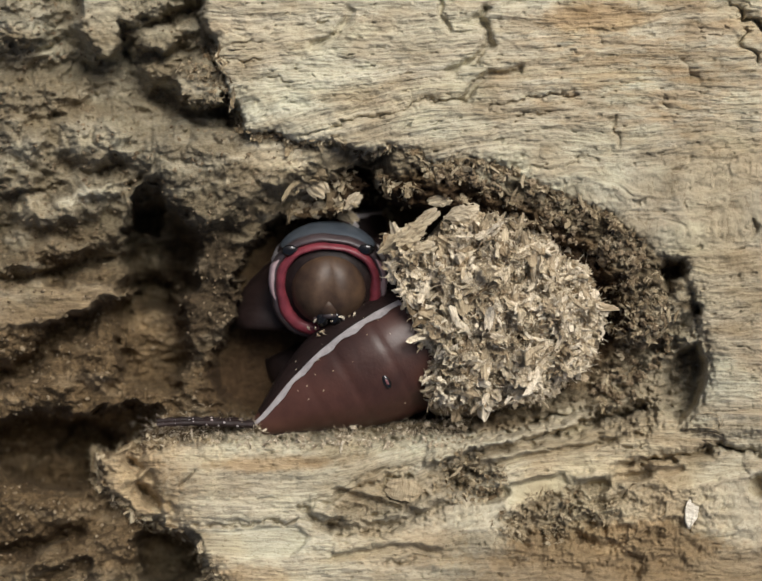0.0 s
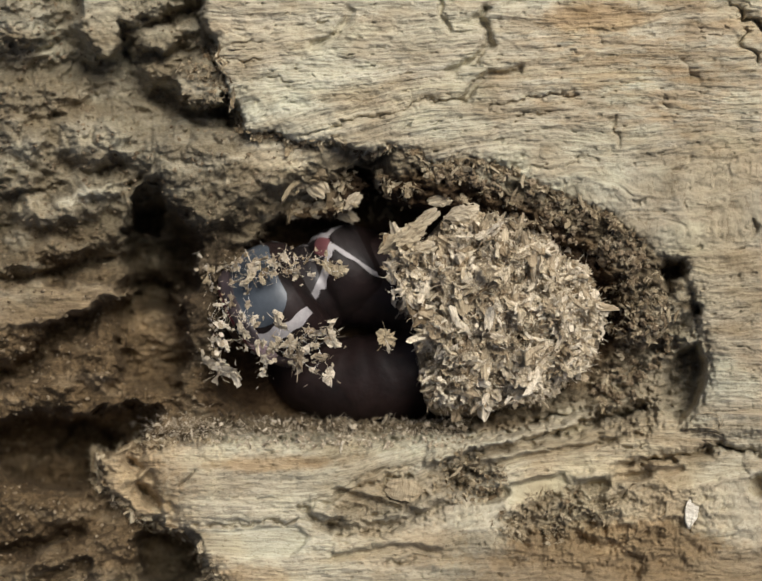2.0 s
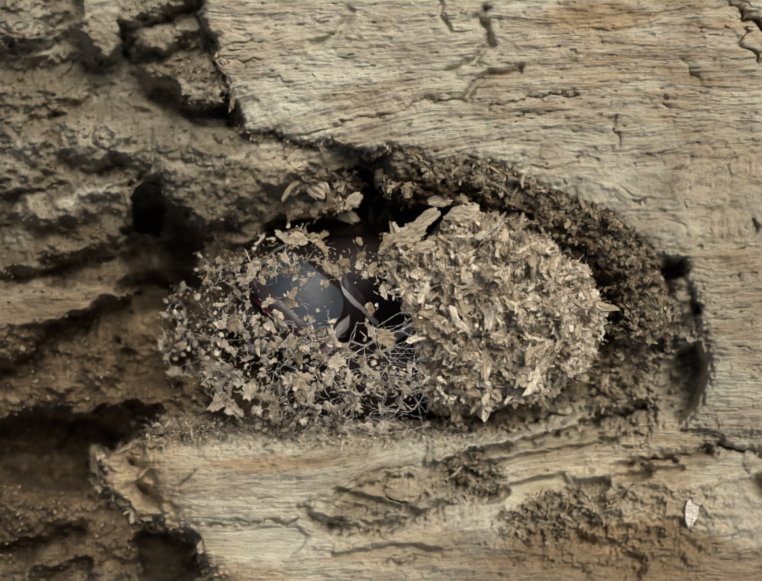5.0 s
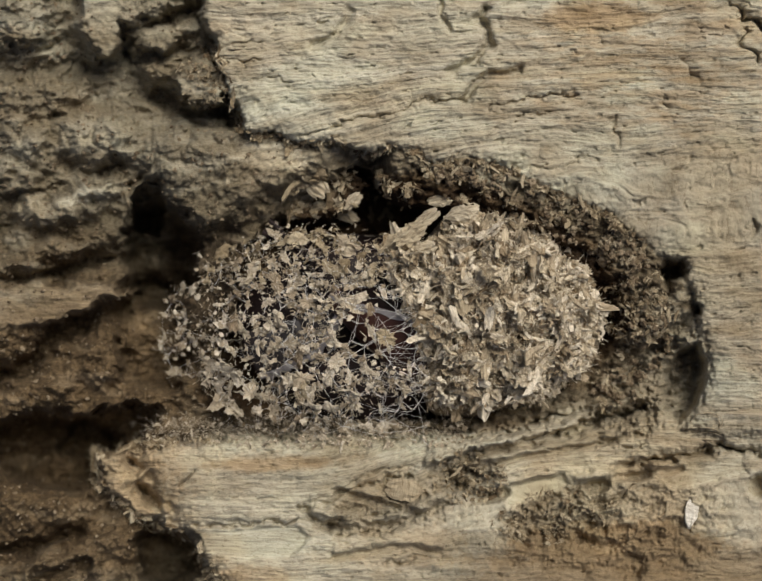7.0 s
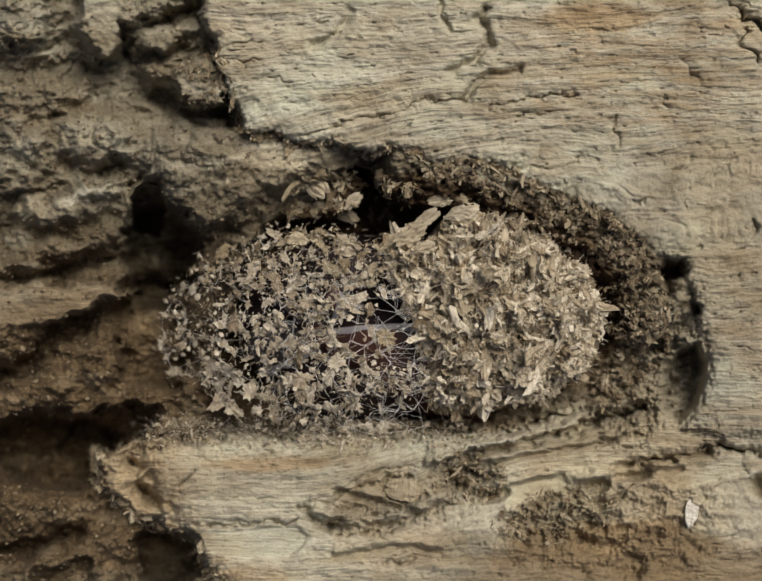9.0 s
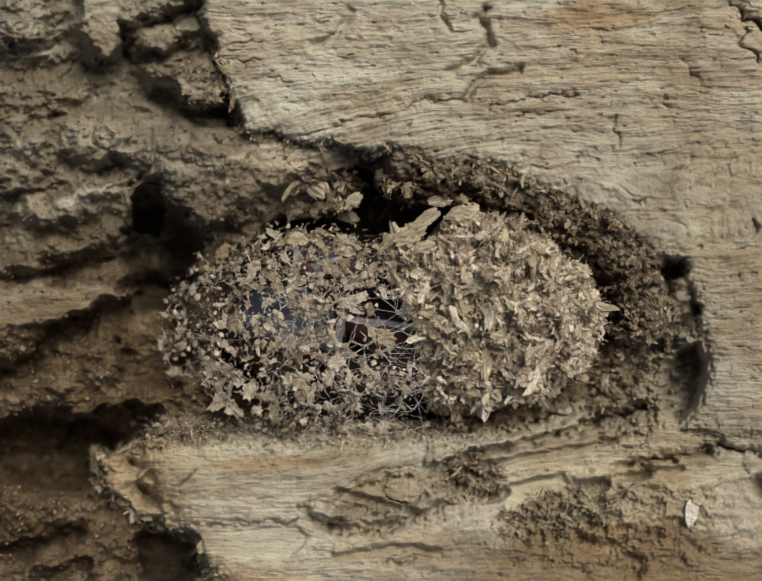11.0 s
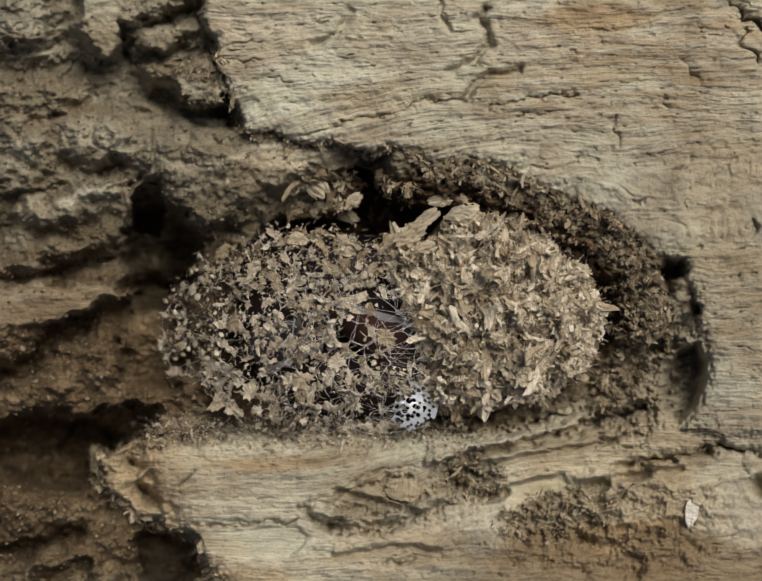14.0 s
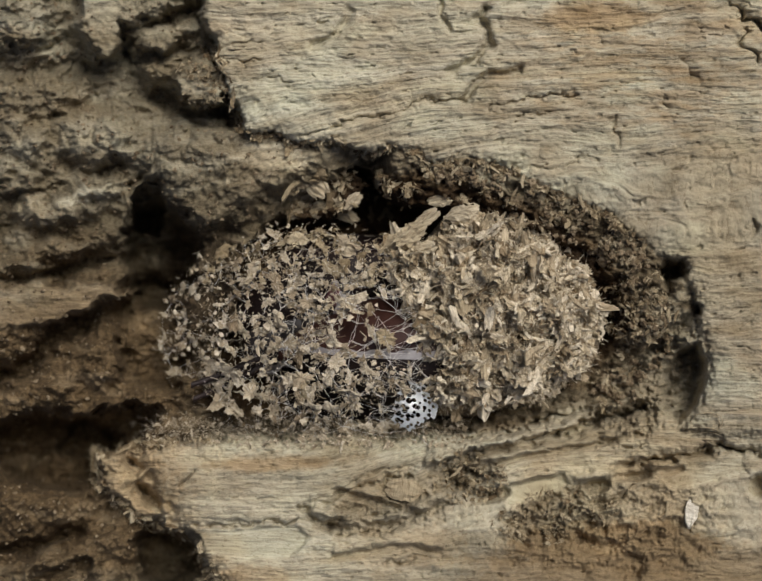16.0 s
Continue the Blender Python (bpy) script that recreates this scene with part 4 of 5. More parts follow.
def scrap(rng, size, pieces=3, whiskers=3, ragged=0.75, widths=(0.2, 0.3, 0.45)):
    """A scrap of gnawed wood with crumbs and torn fibres stuck to it."""
    verts, faces = [], []
    for k in range(pieces):
        q = size * (1.0 if k == 0 else rng.uniform(0.25, 0.6))
        if rng.random() < ragged:
            v, f = ragged_flake(rng, q, 22 if k == 0 else 12)
        else:
            v, f = torn_chip(rng, q * rng.uniform(0.9, 1.5), q * rng.choice(widths), q * 0.24, 4, 3)
        m = Matrix.Translation(Vector([rng.uniform(-0.8, 0.8) * size * (k > 0) for _ in range(2)] + [rng.uniform(-0.25, 0.25) * size * (k > 0)])) @ Euler((rng.gauss(0, 0.45), rng.gauss(0, 0.45), rng.uniform(0, 6.3))).to_matrix().to_4x4()
        o = len(verts)
        verts += [m @ Vector(c) for c in v]
        faces += [tuple(i + o for i in t) for t in f]
    for k in range(whiskers):
        a = rng.uniform(0, 6.3)
        p = Vector((math.cos(a), math.sin(a), rng.uniform(-0.2, 0.3))) * size * 0.55
        q = p + Vector((math.cos(a + rng.gauss(0, 0.7)), math.sin(a + rng.gauss(0, 0.7)), rng.gauss(0.1, 0.35))) * size * rng.uniform(0.3, 0.8)
        strand(verts, faces, p, q, rng.uniform(0.014, 0.032) * MM, rng)
    return [tuple(v) for v in verts], faces


def scrap_meshes(name, count, size, material, seed, **how):
    rng = random.Random(seed)
    out = []
    for k in range(count):
        v, f = scrap(rng, size, **how)
        me = bpy.data.meshes.new(name)
        me.from_pydata(v, [], f)
        me.materials.append(material)
        out.append(me)
    return out


def strand(verts, faces, p, q, r, rng):
    o = len(verts)
    d = (q - p).normalized()
    u = d.orthogonal().normalized()
    w = d.cross(u)
    sag = Vector((rng.gauss(0, 0.06), rng.gauss(0, 0.06), rng.gauss(-0.05, 0.05))) * (q - p).length
    for t in (0, 0.33, 0.67, 1):
        c = p + (q - p) * t + sag * math.sin(math.pi * t)
        for k in range(3):
            a = k * 2 * math.pi / 3
            verts.append(c + (u * math.cos(a) + w * math.sin(a)) * r)
    for i in range(3):
        for k in range(3):
            faces.append((o + i * 3 + k, o + i * 3 + (k + 1) % 3, o + (i + 1) * 3 + (k + 1) % 3, o + (i + 1) * 3 + k))


WALL = [(868, 640), (850, 700), (866, 800), (884, 856), (965, 860), (1120, 828), (1222, 754), (1252, 650), (1215, 535), (1130, 468), (1015, 424), (920, 440), (850, 520)]
WX, WY = 1045.0, 645.0


def wall_reach():
    """How far the dome reaches from its middle, by angle."""
    ang = np.linspace(0, 2 * math.pi, 121)
    far = np.zeros(121)
    for r in np.arange(20, 320, 2.0):
        far = np.where(inside(WX + r * np.cos(ang), WY + r * np.sin(ang), WALL) > 0, r, far)
    return ang, far


WALL_ANGLE, WALL_FAR = wall_reach()


def wall_spot(r, a):
    """Plan place and height in mm on the dome, r from 0 to 1."""
    reach = float(np.interp(a % (2 * math.pi), WALL_ANGLE, WALL_FAR))
    px, py = WX + reach * r * math.cos(a), WY + reach * r * math.sin(a)
    lump = float(fbm(np.array([px / 62.0]), np.array([py / 55.0]), 5, 2)[0])
    return px, py, -5.6 + 6.4 * math.sqrt(max(0.0, 1 - r ** 3.0)) + 2.1 * lump + 0.8 * float(fbm(np.array([px / 24.0]), np.array([py / 22.0]), 6, 2)[0])


def build_wall():
    """The finished half: a closed dome of chips."""
    rng = random.Random(4)
    wall = tagged(new("cocoon_wall"), "finished dome of pale gnawed wood chips bound with silk", "cocoon")
    core_v, core_f = [], []
    n, m = 40, 72
    for i in range(n + 1):
        for j in range(m):
            px, py, z = wall_spot((i / n) ** 0.8, 2 * math.pi * j / m)
            core_v.append(P(px, py, (z - 1.1 + rng.uniform(-0.25, 0.25)) * MM))
    for i in range(n):
        for j in range(m):
            core_f.append((i * m + j, i * m + (j + 1) % m, (i + 1) * m + (j + 1) % m, (i + 1) * m + j))
    core = mesh_object("packed_chips", core_v, core_f, SPLINTER, wall, True)
    tagged(core, kind="stuff")
    meshes = scrap_meshes("wood_chip", 40, 0.90 * MM, CHIP, 7, pieces=3, whiskers=3, ragged=0.8, widths=(0.16, 0.24, 0.34, 0.45))
    spots = []
    for k in range(1750):
        a, r = rng.uniform(0, 2 * math.pi), 0.93 * math.sqrt(rng.random())
        px, py, z = wall_spot(r, a)
        spots.append((px, py, z + rng.uniform(-1.1, 0.3), r, a))
    for k in range(90):
        py = rng.uniform(490, 650)
        spots.append((rng.gauss(866 - 0.18 * (650 - py), 17), py, rng.uniform(-3.0, -0.3), 0.5, 0))
    sv, sf = [], []
    for k, (px, py, z, r, a) in enumerate(spots):
        tilt = 0.9 * r ** 3
        m = Matrix.Translation(P(px, py, z * MM)) @ Matrix.Rotation(tilt, 4, Vector((math.sin(a), math.cos(a), 0))) @ Euler(
            (rng.gauss(0, 0.45), rng.gauss(0, 0.45), rng.uniform(0, 6.3))).to_matrix().to_4x4() @ Matrix.Scale(rng.choice((0.45, 0.6, 0.75, 0.9, 1.1, 1.4)) * rng.uniform(0.85, 1.15), 4)
        me = rng.choice(meshes)
        if k % 6 == 0 and k < 1750:
            ob = new("wood_chip", me)
            ob.parent = wall
            ob.matrix_basis = m
        else:
            o = len(sv)
            sv += [m @ v.co for v in me.vertices]
            sf += [tuple(i + o for i in p.vertices) for p in me.polygons]
    fv, ff = [], []
    for k in range(1800):
        a, r = rng.uniform(0, 2 * math.pi), math.sqrt(rng.random())
        px, py, z = wall_spot(r, a)
        p = P(px, py, (z + rng.uniform(-0.1, 0.5)) * MM)
        d = Vector((rng.gauss(0, 1), rng.gauss(0, 1), rng.gauss(0, 0.35))).normalized() * rng.uniform(0.25, 0.9) * MM
        strand(fv, ff, p, p + d, rng.uniform(0.012, 0.035) * MM, rng)
    tagged(mesh_object("fibre_fuzz", fv, ff, CHIP, wall), kind="stuff")
    tagged(mesh_object("chip_layer", sv, sf, CHIP, wall, True), kind="stuff")
    return wall


cocoon_wall = build_wall()

# ---- the half that is being woven: chips and silk that arrive one by one ----
def net_height(px, py):
    o = math.hypot((px - 660) / 345, (py - 700) / 240)
    return -5.8 + 6.2 * math.sqrt(max(0.0, 1 - min(1, o) ** 2.2)) - 4.0 * float(smooth(540, 330, px)) - 1.2 * float(smooth(820, 900, py))


def net_normal(px, py):
    d = 6
    sx = (net_height(px + d, py) - net_height(px - d, py)) / (2 * d * SC / MM)
    sy = (net_height(px, py - d) - net_height(px, py + d)) / (2 * d * SC / MM)
    return Vector((-sx, -sy, 1.0)).normalized()


def net_time(px, py, rng):
    """When a chip is set at that place of the net."""
    if 505 < px < 700 and 522 < py < 572 + 0.12 * (600 - px):
        return rng.uniform(0.9, 1.5)
    if 420 < px <= 525 and 525 < py < 770:
        return rng.uniform(1.2, 2.3)
    if 480 < px < 690 and 665 < py < 775:
        return rng.uniform(1.1, 2.2)
    if px > 770 and 540 < py < 720:
        return rng.uniform(1.2, 3.2)
    if 500 < px and 560 < py <= 668:
        return rng.uniform(4.3, 6.0)
    if py < 530:
        return rng.uniform(4.2, 6.3)
    if px < 420:
        return rng.uniform(2.6, 4.1) if py > 600 else rng.uniform(3.3, 7.6)
    return rng.uniform(2.1, 3.6)


STORE = P(1040, 650, -0.0085)
net_rows = []


def net_open(px, py):
    """How open the net stays at that place, 0 to 1."""
    window = smooth(-0.1, 0.3, oval(px, py, 785, 680, 115, 88, 12))
    gap = smooth(-0.1, 0.3, oval(px, py, 810, 838, 80, 40, 0))
    dim = 0.5 * smooth(-0.1, 0.3, oval(px, py, 560, 735, 120, 60, 25))
    pocket = 0.85 * smooth(0.02, 0.3, fbm(np.array(px / 62), np.array(py / 50), 44, 2)) * smooth(585, 650, py)
    return float(max(0.93 * window, 0.94 * gap, dim, pocket))


def build_net():
    rng = random.Random(12)
    net = tagged(new("cocoon_net"), "loose net of silk and wood chips being woven over the caterpillar", "cocoon")
    how = dict(pieces=3, whiskers=3, ragged=1.0)
    pale, brown = scrap_meshes("wood_chip", 26, 0.98 * MM, CHIP_GREY, 19, **how), scrap_meshes("wood_chip", 16, 0.85 * MM, CHIP_BROWN, 20, **how)
    spots = []
    tries = 0
    while len(spots) < 258 and tries < 30000:
        tries += 1
        px, py = rng.uniform(318, 880), rng.uniform(472, 900)
        o = math.hypot((px - 625) / 300, (py - 700) / 226)
        if o > 1 or rng.random() < net_open(px, py) or (px < 400 and py > 865) or inside(np.array([px]), np.array([py]), [(318, 472), (440, 472), (318, 590)])[0] > 0:
            continue
        near = 16 if py < 580 else 20
        if any((px - q[0]) ** 2 + (py - q[1]) ** 2 < near ** 2 for q in spots):
            continue
        spots.append((px, py, net_height(px, py) + rng.uniform(-0.9, 0.25), net_time(px, py, rng)))
    for px, py, z, t in spots:
        turn = (net_normal(px, py) + Vector((rng.gauss(0, 0.32), rng.gauss(0, 0.32), 0))).to_track_quat("Z", "Y") @ Euler((0, 0, rng.uniform(0, 6.3))).to_quaternion()
        ob = new("wood_chip", rng.choice(brown if rng.random() < float(smooth(620, 520, py)) * 0.75 + 0.08 else pale))
        ob.parent = net
        q = rng.choice((0.5, 0.62, 0.75, 0.9, 1.1, 1.35)) * rng.uniform(0.9, 1.1)
        ob.scale = (q, q, q)
        home = Matrix.LocRotScale(P(px, py, z * MM), turn, None)
        store = Matrix.LocRotScale(STORE + Vector((rng.uniform(-1, 1), rng.uniform(-1, 1), rng.uniform(-1, 0.2))) * 3.0 * MM, turn, None)
        net_rows.append((ob, t, store, home))
    # knots of the open web between the chips
    knots = []
    tries = 0
    while len(knots) < 105 and tries < 20000:
        tries += 1
        px, py = rng.uniform(560, 895), rng.uniform(585, 890)
        if math.hypot((px - 700) / 215, (py - 735) / 165) > 1 or any((px - q[0]) ** 2 + (py - q[1]) ** 2 < 23 ** 2 for q in knots):
            continue
        knots.append((px, py, net_height(px, py) + rng.uniform(-0.6, 0.1), rng.uniform(4.3, 5.6) if py < 655 else rng.uniform(2.1, 3.3)))
    # silk between neighbours, in bundles by the time at which they are spun
    bundles = {}

    def spin(a, b, r):
        key = (int(max(a[3], b[3]) / 0.4), int((a[0] - 300) / 170), int((a[1] - 470) / 150))
        bundles.setdefault(key, []).append((a, b, r))
    gap2 = lambda a, b: (a[0] - b[0]) ** 2 + (a[1] - b[1]) ** 2
    for a in spots:
        for b in sorted(spots, key=lambda b: gap2(a, b))[1:4]:
            spin(a, b, rng.uniform(0.007, 0.015))
    for a in knots:
        for b in sorted(knots, key=lambda b: gap2(a, b))[1:4]:
            spin(a, b, rng.uniform(0.010, 0.019))
        for b in sorted(spots, key=lambda b: gap2(a, b))[:1]:
            spin(a, b, rng.uniform(0.010, 0.018))
    for key in sorted(bundles):
        verts, faces, cv, cf = [], [], [], []
        lines = bundles[key]
        base = P(sum(a[0] for a, b, r in lines) / len(lines), sum(a[1] for a, b, r in lines) / len(lines), -0.003)
        for a, b, r in lines:
            p = P(a[0] + rng.gauss(0, 2), a[1] + rng.gauss(0, 2), a[2] * MM) - base
            q = P(b[0] + rng.gauss(0, 2), b[1] + rng.gauss(0, 2), b[2] * MM) - base
            strand(verts, faces, p, q, r * MM, rng)
            if a[0] > 700 and a[1] > 600 and rng.random() < 0.12:
                strand(verts, faces, p, P(rng.gauss(872, 14), a[1] + rng.gauss(0, 60), rng.uniform(-2.5, -0.5) * MM) - base, rng.uniform(0.008, 0.014) * MM, rng)
        for a in sorted({a for a, b, r in lines}):
            sparse = net_open(a[0], a[1]) > 0.5
            for _ in range(1 if sparse else 3):
                v, f = ragged_flake(rng, rng.uniform(0.06, 0.14) * MM if sparse else rng.choice((0.08, 0.13, 0.2, 0.33)) * MM, 8)
                m = Matrix.Translation(P(a[0] + rng.gauss(0, 4 if sparse else 12), a[1] + rng.gauss(0, 4 if sparse else 12), (a[2] + rng.gauss(-0.2, 0.35)) * MM) - base) @ Euler([rng.uniform(-1, 1), rng.uniform(-1, 1), rng.uniform(0, 6.3)]).to_matrix().to_4x4()
                o = len(cv)
                cv += [m @ Vector(c) for c in v]
                cf += [tuple(i + o for i in q) for q in f]
            for _ in range(0 if sparse else 3):
                p = P(a[0] + rng.gauss(0, 13), a[1] + rng.gauss(0, 13), (a[2] + rng.gauss(0.0, 0.35)) * MM) - base
                d = Vector((rng.gauss(0, 1), rng.gauss(0, 1), rng.gauss(0, 0.5))).normalized() * rng.uniform(0.2, 0.7) * MM
                strand(cv, cf, p, p + d, rng.uniform(0.012, 0.03) * MM, rng)
        t = key[0] * 0.4 + 0.4
        low = Matrix.Translation(STORE + Vector((0, 0, -0.001)))
        bits = mesh_object("crumb_patch", cv, cf, CHIP_GREY, net, True)
        tagged(bits, kind="stuff")
        net_rows.append((bits, t, low, Matrix.Translation(base)))
        net_rows.append((mesh_object("silk_web", verts, faces, SILK, net), t, low, Matrix.Translation(base)))
    return net


cocoon_net = build_net()


# ---- debris, splinters and loose fragments ----
def scatter(name, spots, size, material, seed, label, category, lift=0.0, lean=0.5, grain=False, pieces=2, parent=None, form=None):
    """Many small flakes on the log, joined: spots are rows of plan places."""
    rng = random.Random(seed)
    spots = np.array(spots, float)
    z = log_height(spots[:, 0], spots[:, 1])[0]
    protos = [form(rng, size) if form else scrap(rng, size, pieces, 2, 0.6) for _ in range(24)]
    verts, faces = [], []
    for (px, py), h in zip(spots, z):
        v, f = rng.choice(protos)
        turn = rng.gauss(math.pi / 2, 0.25) if grain else rng.uniform(0, 6.3)
        m = Matrix.Translation(P(px, py, (h + lift + rng.uniform(-0.1, 0.25)) * MM)) @ Euler((rng.gauss(0, lean), rng.gauss(0, lean), turn)).to_matrix().to_4x4() @ Matrix.Scale(rng.choice((0.5, 0.7, 1.0, 1.0, 1.5)), 4)
        o = len(verts)
        verts += [m @ Vector(c) for c in v]
        faces += [tuple(i + o for i in t) for t in f]
    ob = mesh_object(name, verts, faces, material, parent, True)
    return tagged(ob, label, category, kind="stuff")


def sprinkle(seed, count, pick):
    """count places that pick() accepts, over the log in view."""
    rng = np.random.default_rng(seed)
    out = np.zeros((0, 2))
    while len(out) < count:
        q = np.stack([rng.uniform(-30, 1600, 4000), rng.uniform(-30, 1226, 4000)], -1)
        out = np.concatenate([out, q[pick(q[:, 0], q[:, 1]) > rng.uniform(0, 1, 4000)]])
    return out[:count]


def debris():
    rim = lambda u, v: 1.0 * (np.abs(along(u, v, [(940, 365), (1010, 385), (1090, 420), (1180, 450), (1262, 500), (1335, 600), (1350, 660), (1325, 730), (1262, 800)])) < 46) * smooth(-0.25, 0.35, fbm(u / 40, v / 34, 57, 2))
    scatter("rotten_wood_crumbs", sprinkle(1, 560, rim), 0.25 * MM, SPLINTER, 31, "dark crumbling wood debris round the cocoon", "wood debris", form=clod)
    rotten = lambda u, v: 1.0 * ((oval(u, v, 965, 985, 80, 55, 10) > 0) | ((oval(u, v, 1140, 1065, 130, 55, -8) > 0) & (perlin(u / 40, v / 30, 99) > 0)) | (oval(u, v, 1310, 640, 70, 75, 20) > 0) | (oval(u, v, 420, 165, 55, 60) > 0))
    scatter("rotten_patch_crumbs", sprinkle(2, 620, rotten), 0.34 * MM, CHIP_BROWN, 32, "soft frayed crumbs of rotten wood in worn patches", "wood debris", lean=0.45)
    scatter("frayed_rim_fibres", sprinkle(11, 330, rim), 0.40 * MM, CHIP_BROWN, 41, "brown frayed scraps of rotten wood round the cocoon", "wood debris")
    hollow = lambda u, v: 1.0 * ((inside(u, v, UPPER) < -12) & (inside(u, v, LOWER) < -12) & (inside(u, v, CAVITY) < 30) & (u < 620))
    scatter("soft_wood_crumbs", sprinkle(3, 1500, hollow), 0.13 * MM, SPLINTER, 33, "brown crumbs of rotten wood in the hollows", "wood debris", form=clod)
    edge = lambda u, v: 1.0 * ((np.abs(inside(u, v, UPPER) - 2) < 7) & (v > 90) & (u < 1330))
    scatter("edge_fibres", sprinkle(4, 300, edge), 0.5 * MM, CHIP_BROWN, 34, "frayed pale fibres along the broken slab edge", "wood fibres", grain=True, lean=0.3)
    frayed = lambda u, v: 1.0 * ((np.abs(inside(u, v, LOWER) - 5) < 10) & (u < 470) & (v > 905))
    scatter("slab_end_fibres", sprinkle(9, 230, frayed), 0.5 * MM, CHIP_BROWN, 39, "frayed pale fibres at the broken end of the slab", "wood fibres", grain=True, lean=0.35)
    sill = lambda u, v: 1.0 * (np.abs(v - 893 + 0.00006 * (u - 600) ** 2) < 30) * (u > 270) * (u < 960)
    scatter("sill_litter", sprinkle(5, 520, sill), 0.26 * MM, CHIP_GREY, 35, "pale chips and fibres caught in silk along the sill", "wood debris", lift=0.1, lean=0.8)
    ledge = lambda u, v: 1.0 * ((oval(u, v, 660, 405, 95, 55, -10) > 0) | (oval(u, v, 760, 410, 120, 55, 0) > 0))
    scatter("ledge_chips", sprinkle(6, 80, ledge), 0.7 * MM, CHIP_BROWN, 36, "loose wood chips on a ledge over the gallery", "wood debris", lean=0.6)


def fragment(px, py, z, length, width, turn, seed, material, label, lean=(0, 0), name="wood_fragment"):
    """A loose sliver of wood; z in mm or None to lie on the log."""
    rng = random.Random(seed)
    n, m, bm = 14, 7, bmesh.new()
    seed_y = rng.uniform(0, 50)
    top, bot = [], []
    for i in range(n + 1):
        u = i / n * 2 - 1
        taper = (1 - abs(u) ** (1.5 if width < 33 and length > 70 else 3.5)) ** 0.6 if abs(u) < 1 else 0.12
        taper = max(0.2, taper + rng.uniform(-0.05, 0.05))
        rt, rb = [], []
        for j in range(m + 1):
            v = j / m * 2 - 1
            dx = length * 0.16 * noise.noise(Vector((v * 2.5, seed_y, u)))
            x, y = u * length / 2 + dx, v * width / 2 * taper
            groove = noise.noise(Vector((u * 0.9, v * 4.5, seed_y))) + 0.4 * noise.noise(Vector((u * 3, v * 8, seed_y + 9)))
            hump = math.sqrt(max(0.0, 1 - v * v * 0.9))
            rt.append(bm.verts.new(Vector((x, y, width * (0.15 * hump * taper + 0.09 * groove))) * SC))
            rb.append(bm.verts.new(Vector((x, y * 0.92, -width * 0.16)) * SC))
        top.append(rt)
        bot.append(rb)
    for i in range(n):
        for j in range(m):
            bm.faces.new((top[i][j], top[i + 1][j], top[i + 1][j + 1], top[i][j + 1]))
            bm.faces.new((bot[i][j + 1], bot[i + 1][j + 1], bot[i + 1][j], bot[i][j]))
        for j in (0, m):
            bm.faces.new((top[i][j], bot[i][j], bot[i + 1][j], top[i + 1][j]))
    for i in (0, n):
        for j in range(m):
            bm.faces.new((top[i][j], top[i][j + 1], bot[i][j + 1], bot[i][j]))
    bmesh.ops.recalc_face_normals(bm, faces=bm.faces)
    ob = part(name, bm, material, None, label)
    here = surface(px, py) + Vector((0, 0, 0.1 * MM)) if z is None else P(px, py, z * MM)
    ob.matrix_basis = Matrix.Translation(here) @ Euler((lean[0], lean[1], radians(turn))).to_matrix().to_4x4()
    return tagged(ob, category="wood chip", group="loose wood chips")


def rough_chip(px, py, z, length, width, turn, seed, label, lean=(0, 0)):
    """A blocky torn chip; z in mm or None to lie on the log."""
    rng = random.Random(seed)
    v, f = torn_chip(rng, length * 0.5 * SC, width * 0.55 * SC, width * 0.26 * SC, 9, 7, 0.65)
    ob = mesh_object("wood_fragment", v, f, CHIP_PALE, None, True)
    here = surface(px, py) + Vector((0, 0, 0.12 * MM)) if z is None else P(px, py, z * MM)
    ob.matrix_basis = Matrix.Translation(here) @ Euler((lean[0], lean[1], radians(turn - 90))).to_matrix().to_4x4()
    return tagged(ob, label, "wood chip", "loose wood chips")


def fragments():
    fragment(832, 1008, -0.9, 74, 46, -6, 1, CHIP_PALE, "flat pale oval wood chip lying on the slab")
    fragment(1425, 1048, -1.2, 78, 32, 78, 2, CHIP_WHITE, "small bright almond-shaped wood chip on rotten wood", (0.2, 0.3))
    for k, (px, py, z, ln, wd, turn) in enumerate(((845, 483, -0.8, 84, 36, 32), (808, 500, -2.4, 66, 30, 36), (880, 448, -1.8, 60, 26, 40), (905, 412, -2.2, 52, 24, 10), (955, 438, -1.4, 80, 36, 16),
                                                   (1002, 462, -0.3, 54, 22, 48), (872, 512, -0.6, 60, 26, 20), (948, 620, 0.9, 66, 26, -72))):
        rough_chip(px, py, z, ln * 0.98, wd * 1.1, turn, 10 + k, "pale wood chip bound into the cocoon's edge", (0.15, -0.2))
    for k, (px, py, ln, wd, turn) in enumerate(((640, 380, 66, 26, -38), (690, 398, 62, 20, -52), (622, 408, 56, 22, 6), (704, 440, 70, 20, -20), (655, 432, 50, 22, 15), (612, 434, 44, 20, 40), (725, 415, 40, 18, 60))):
        rough_chip(px, py, None, ln * 1.35, wd * 1.5, turn, 30 + k, "gnawed wood chip lying on the ledge", (0.2, 0.1))


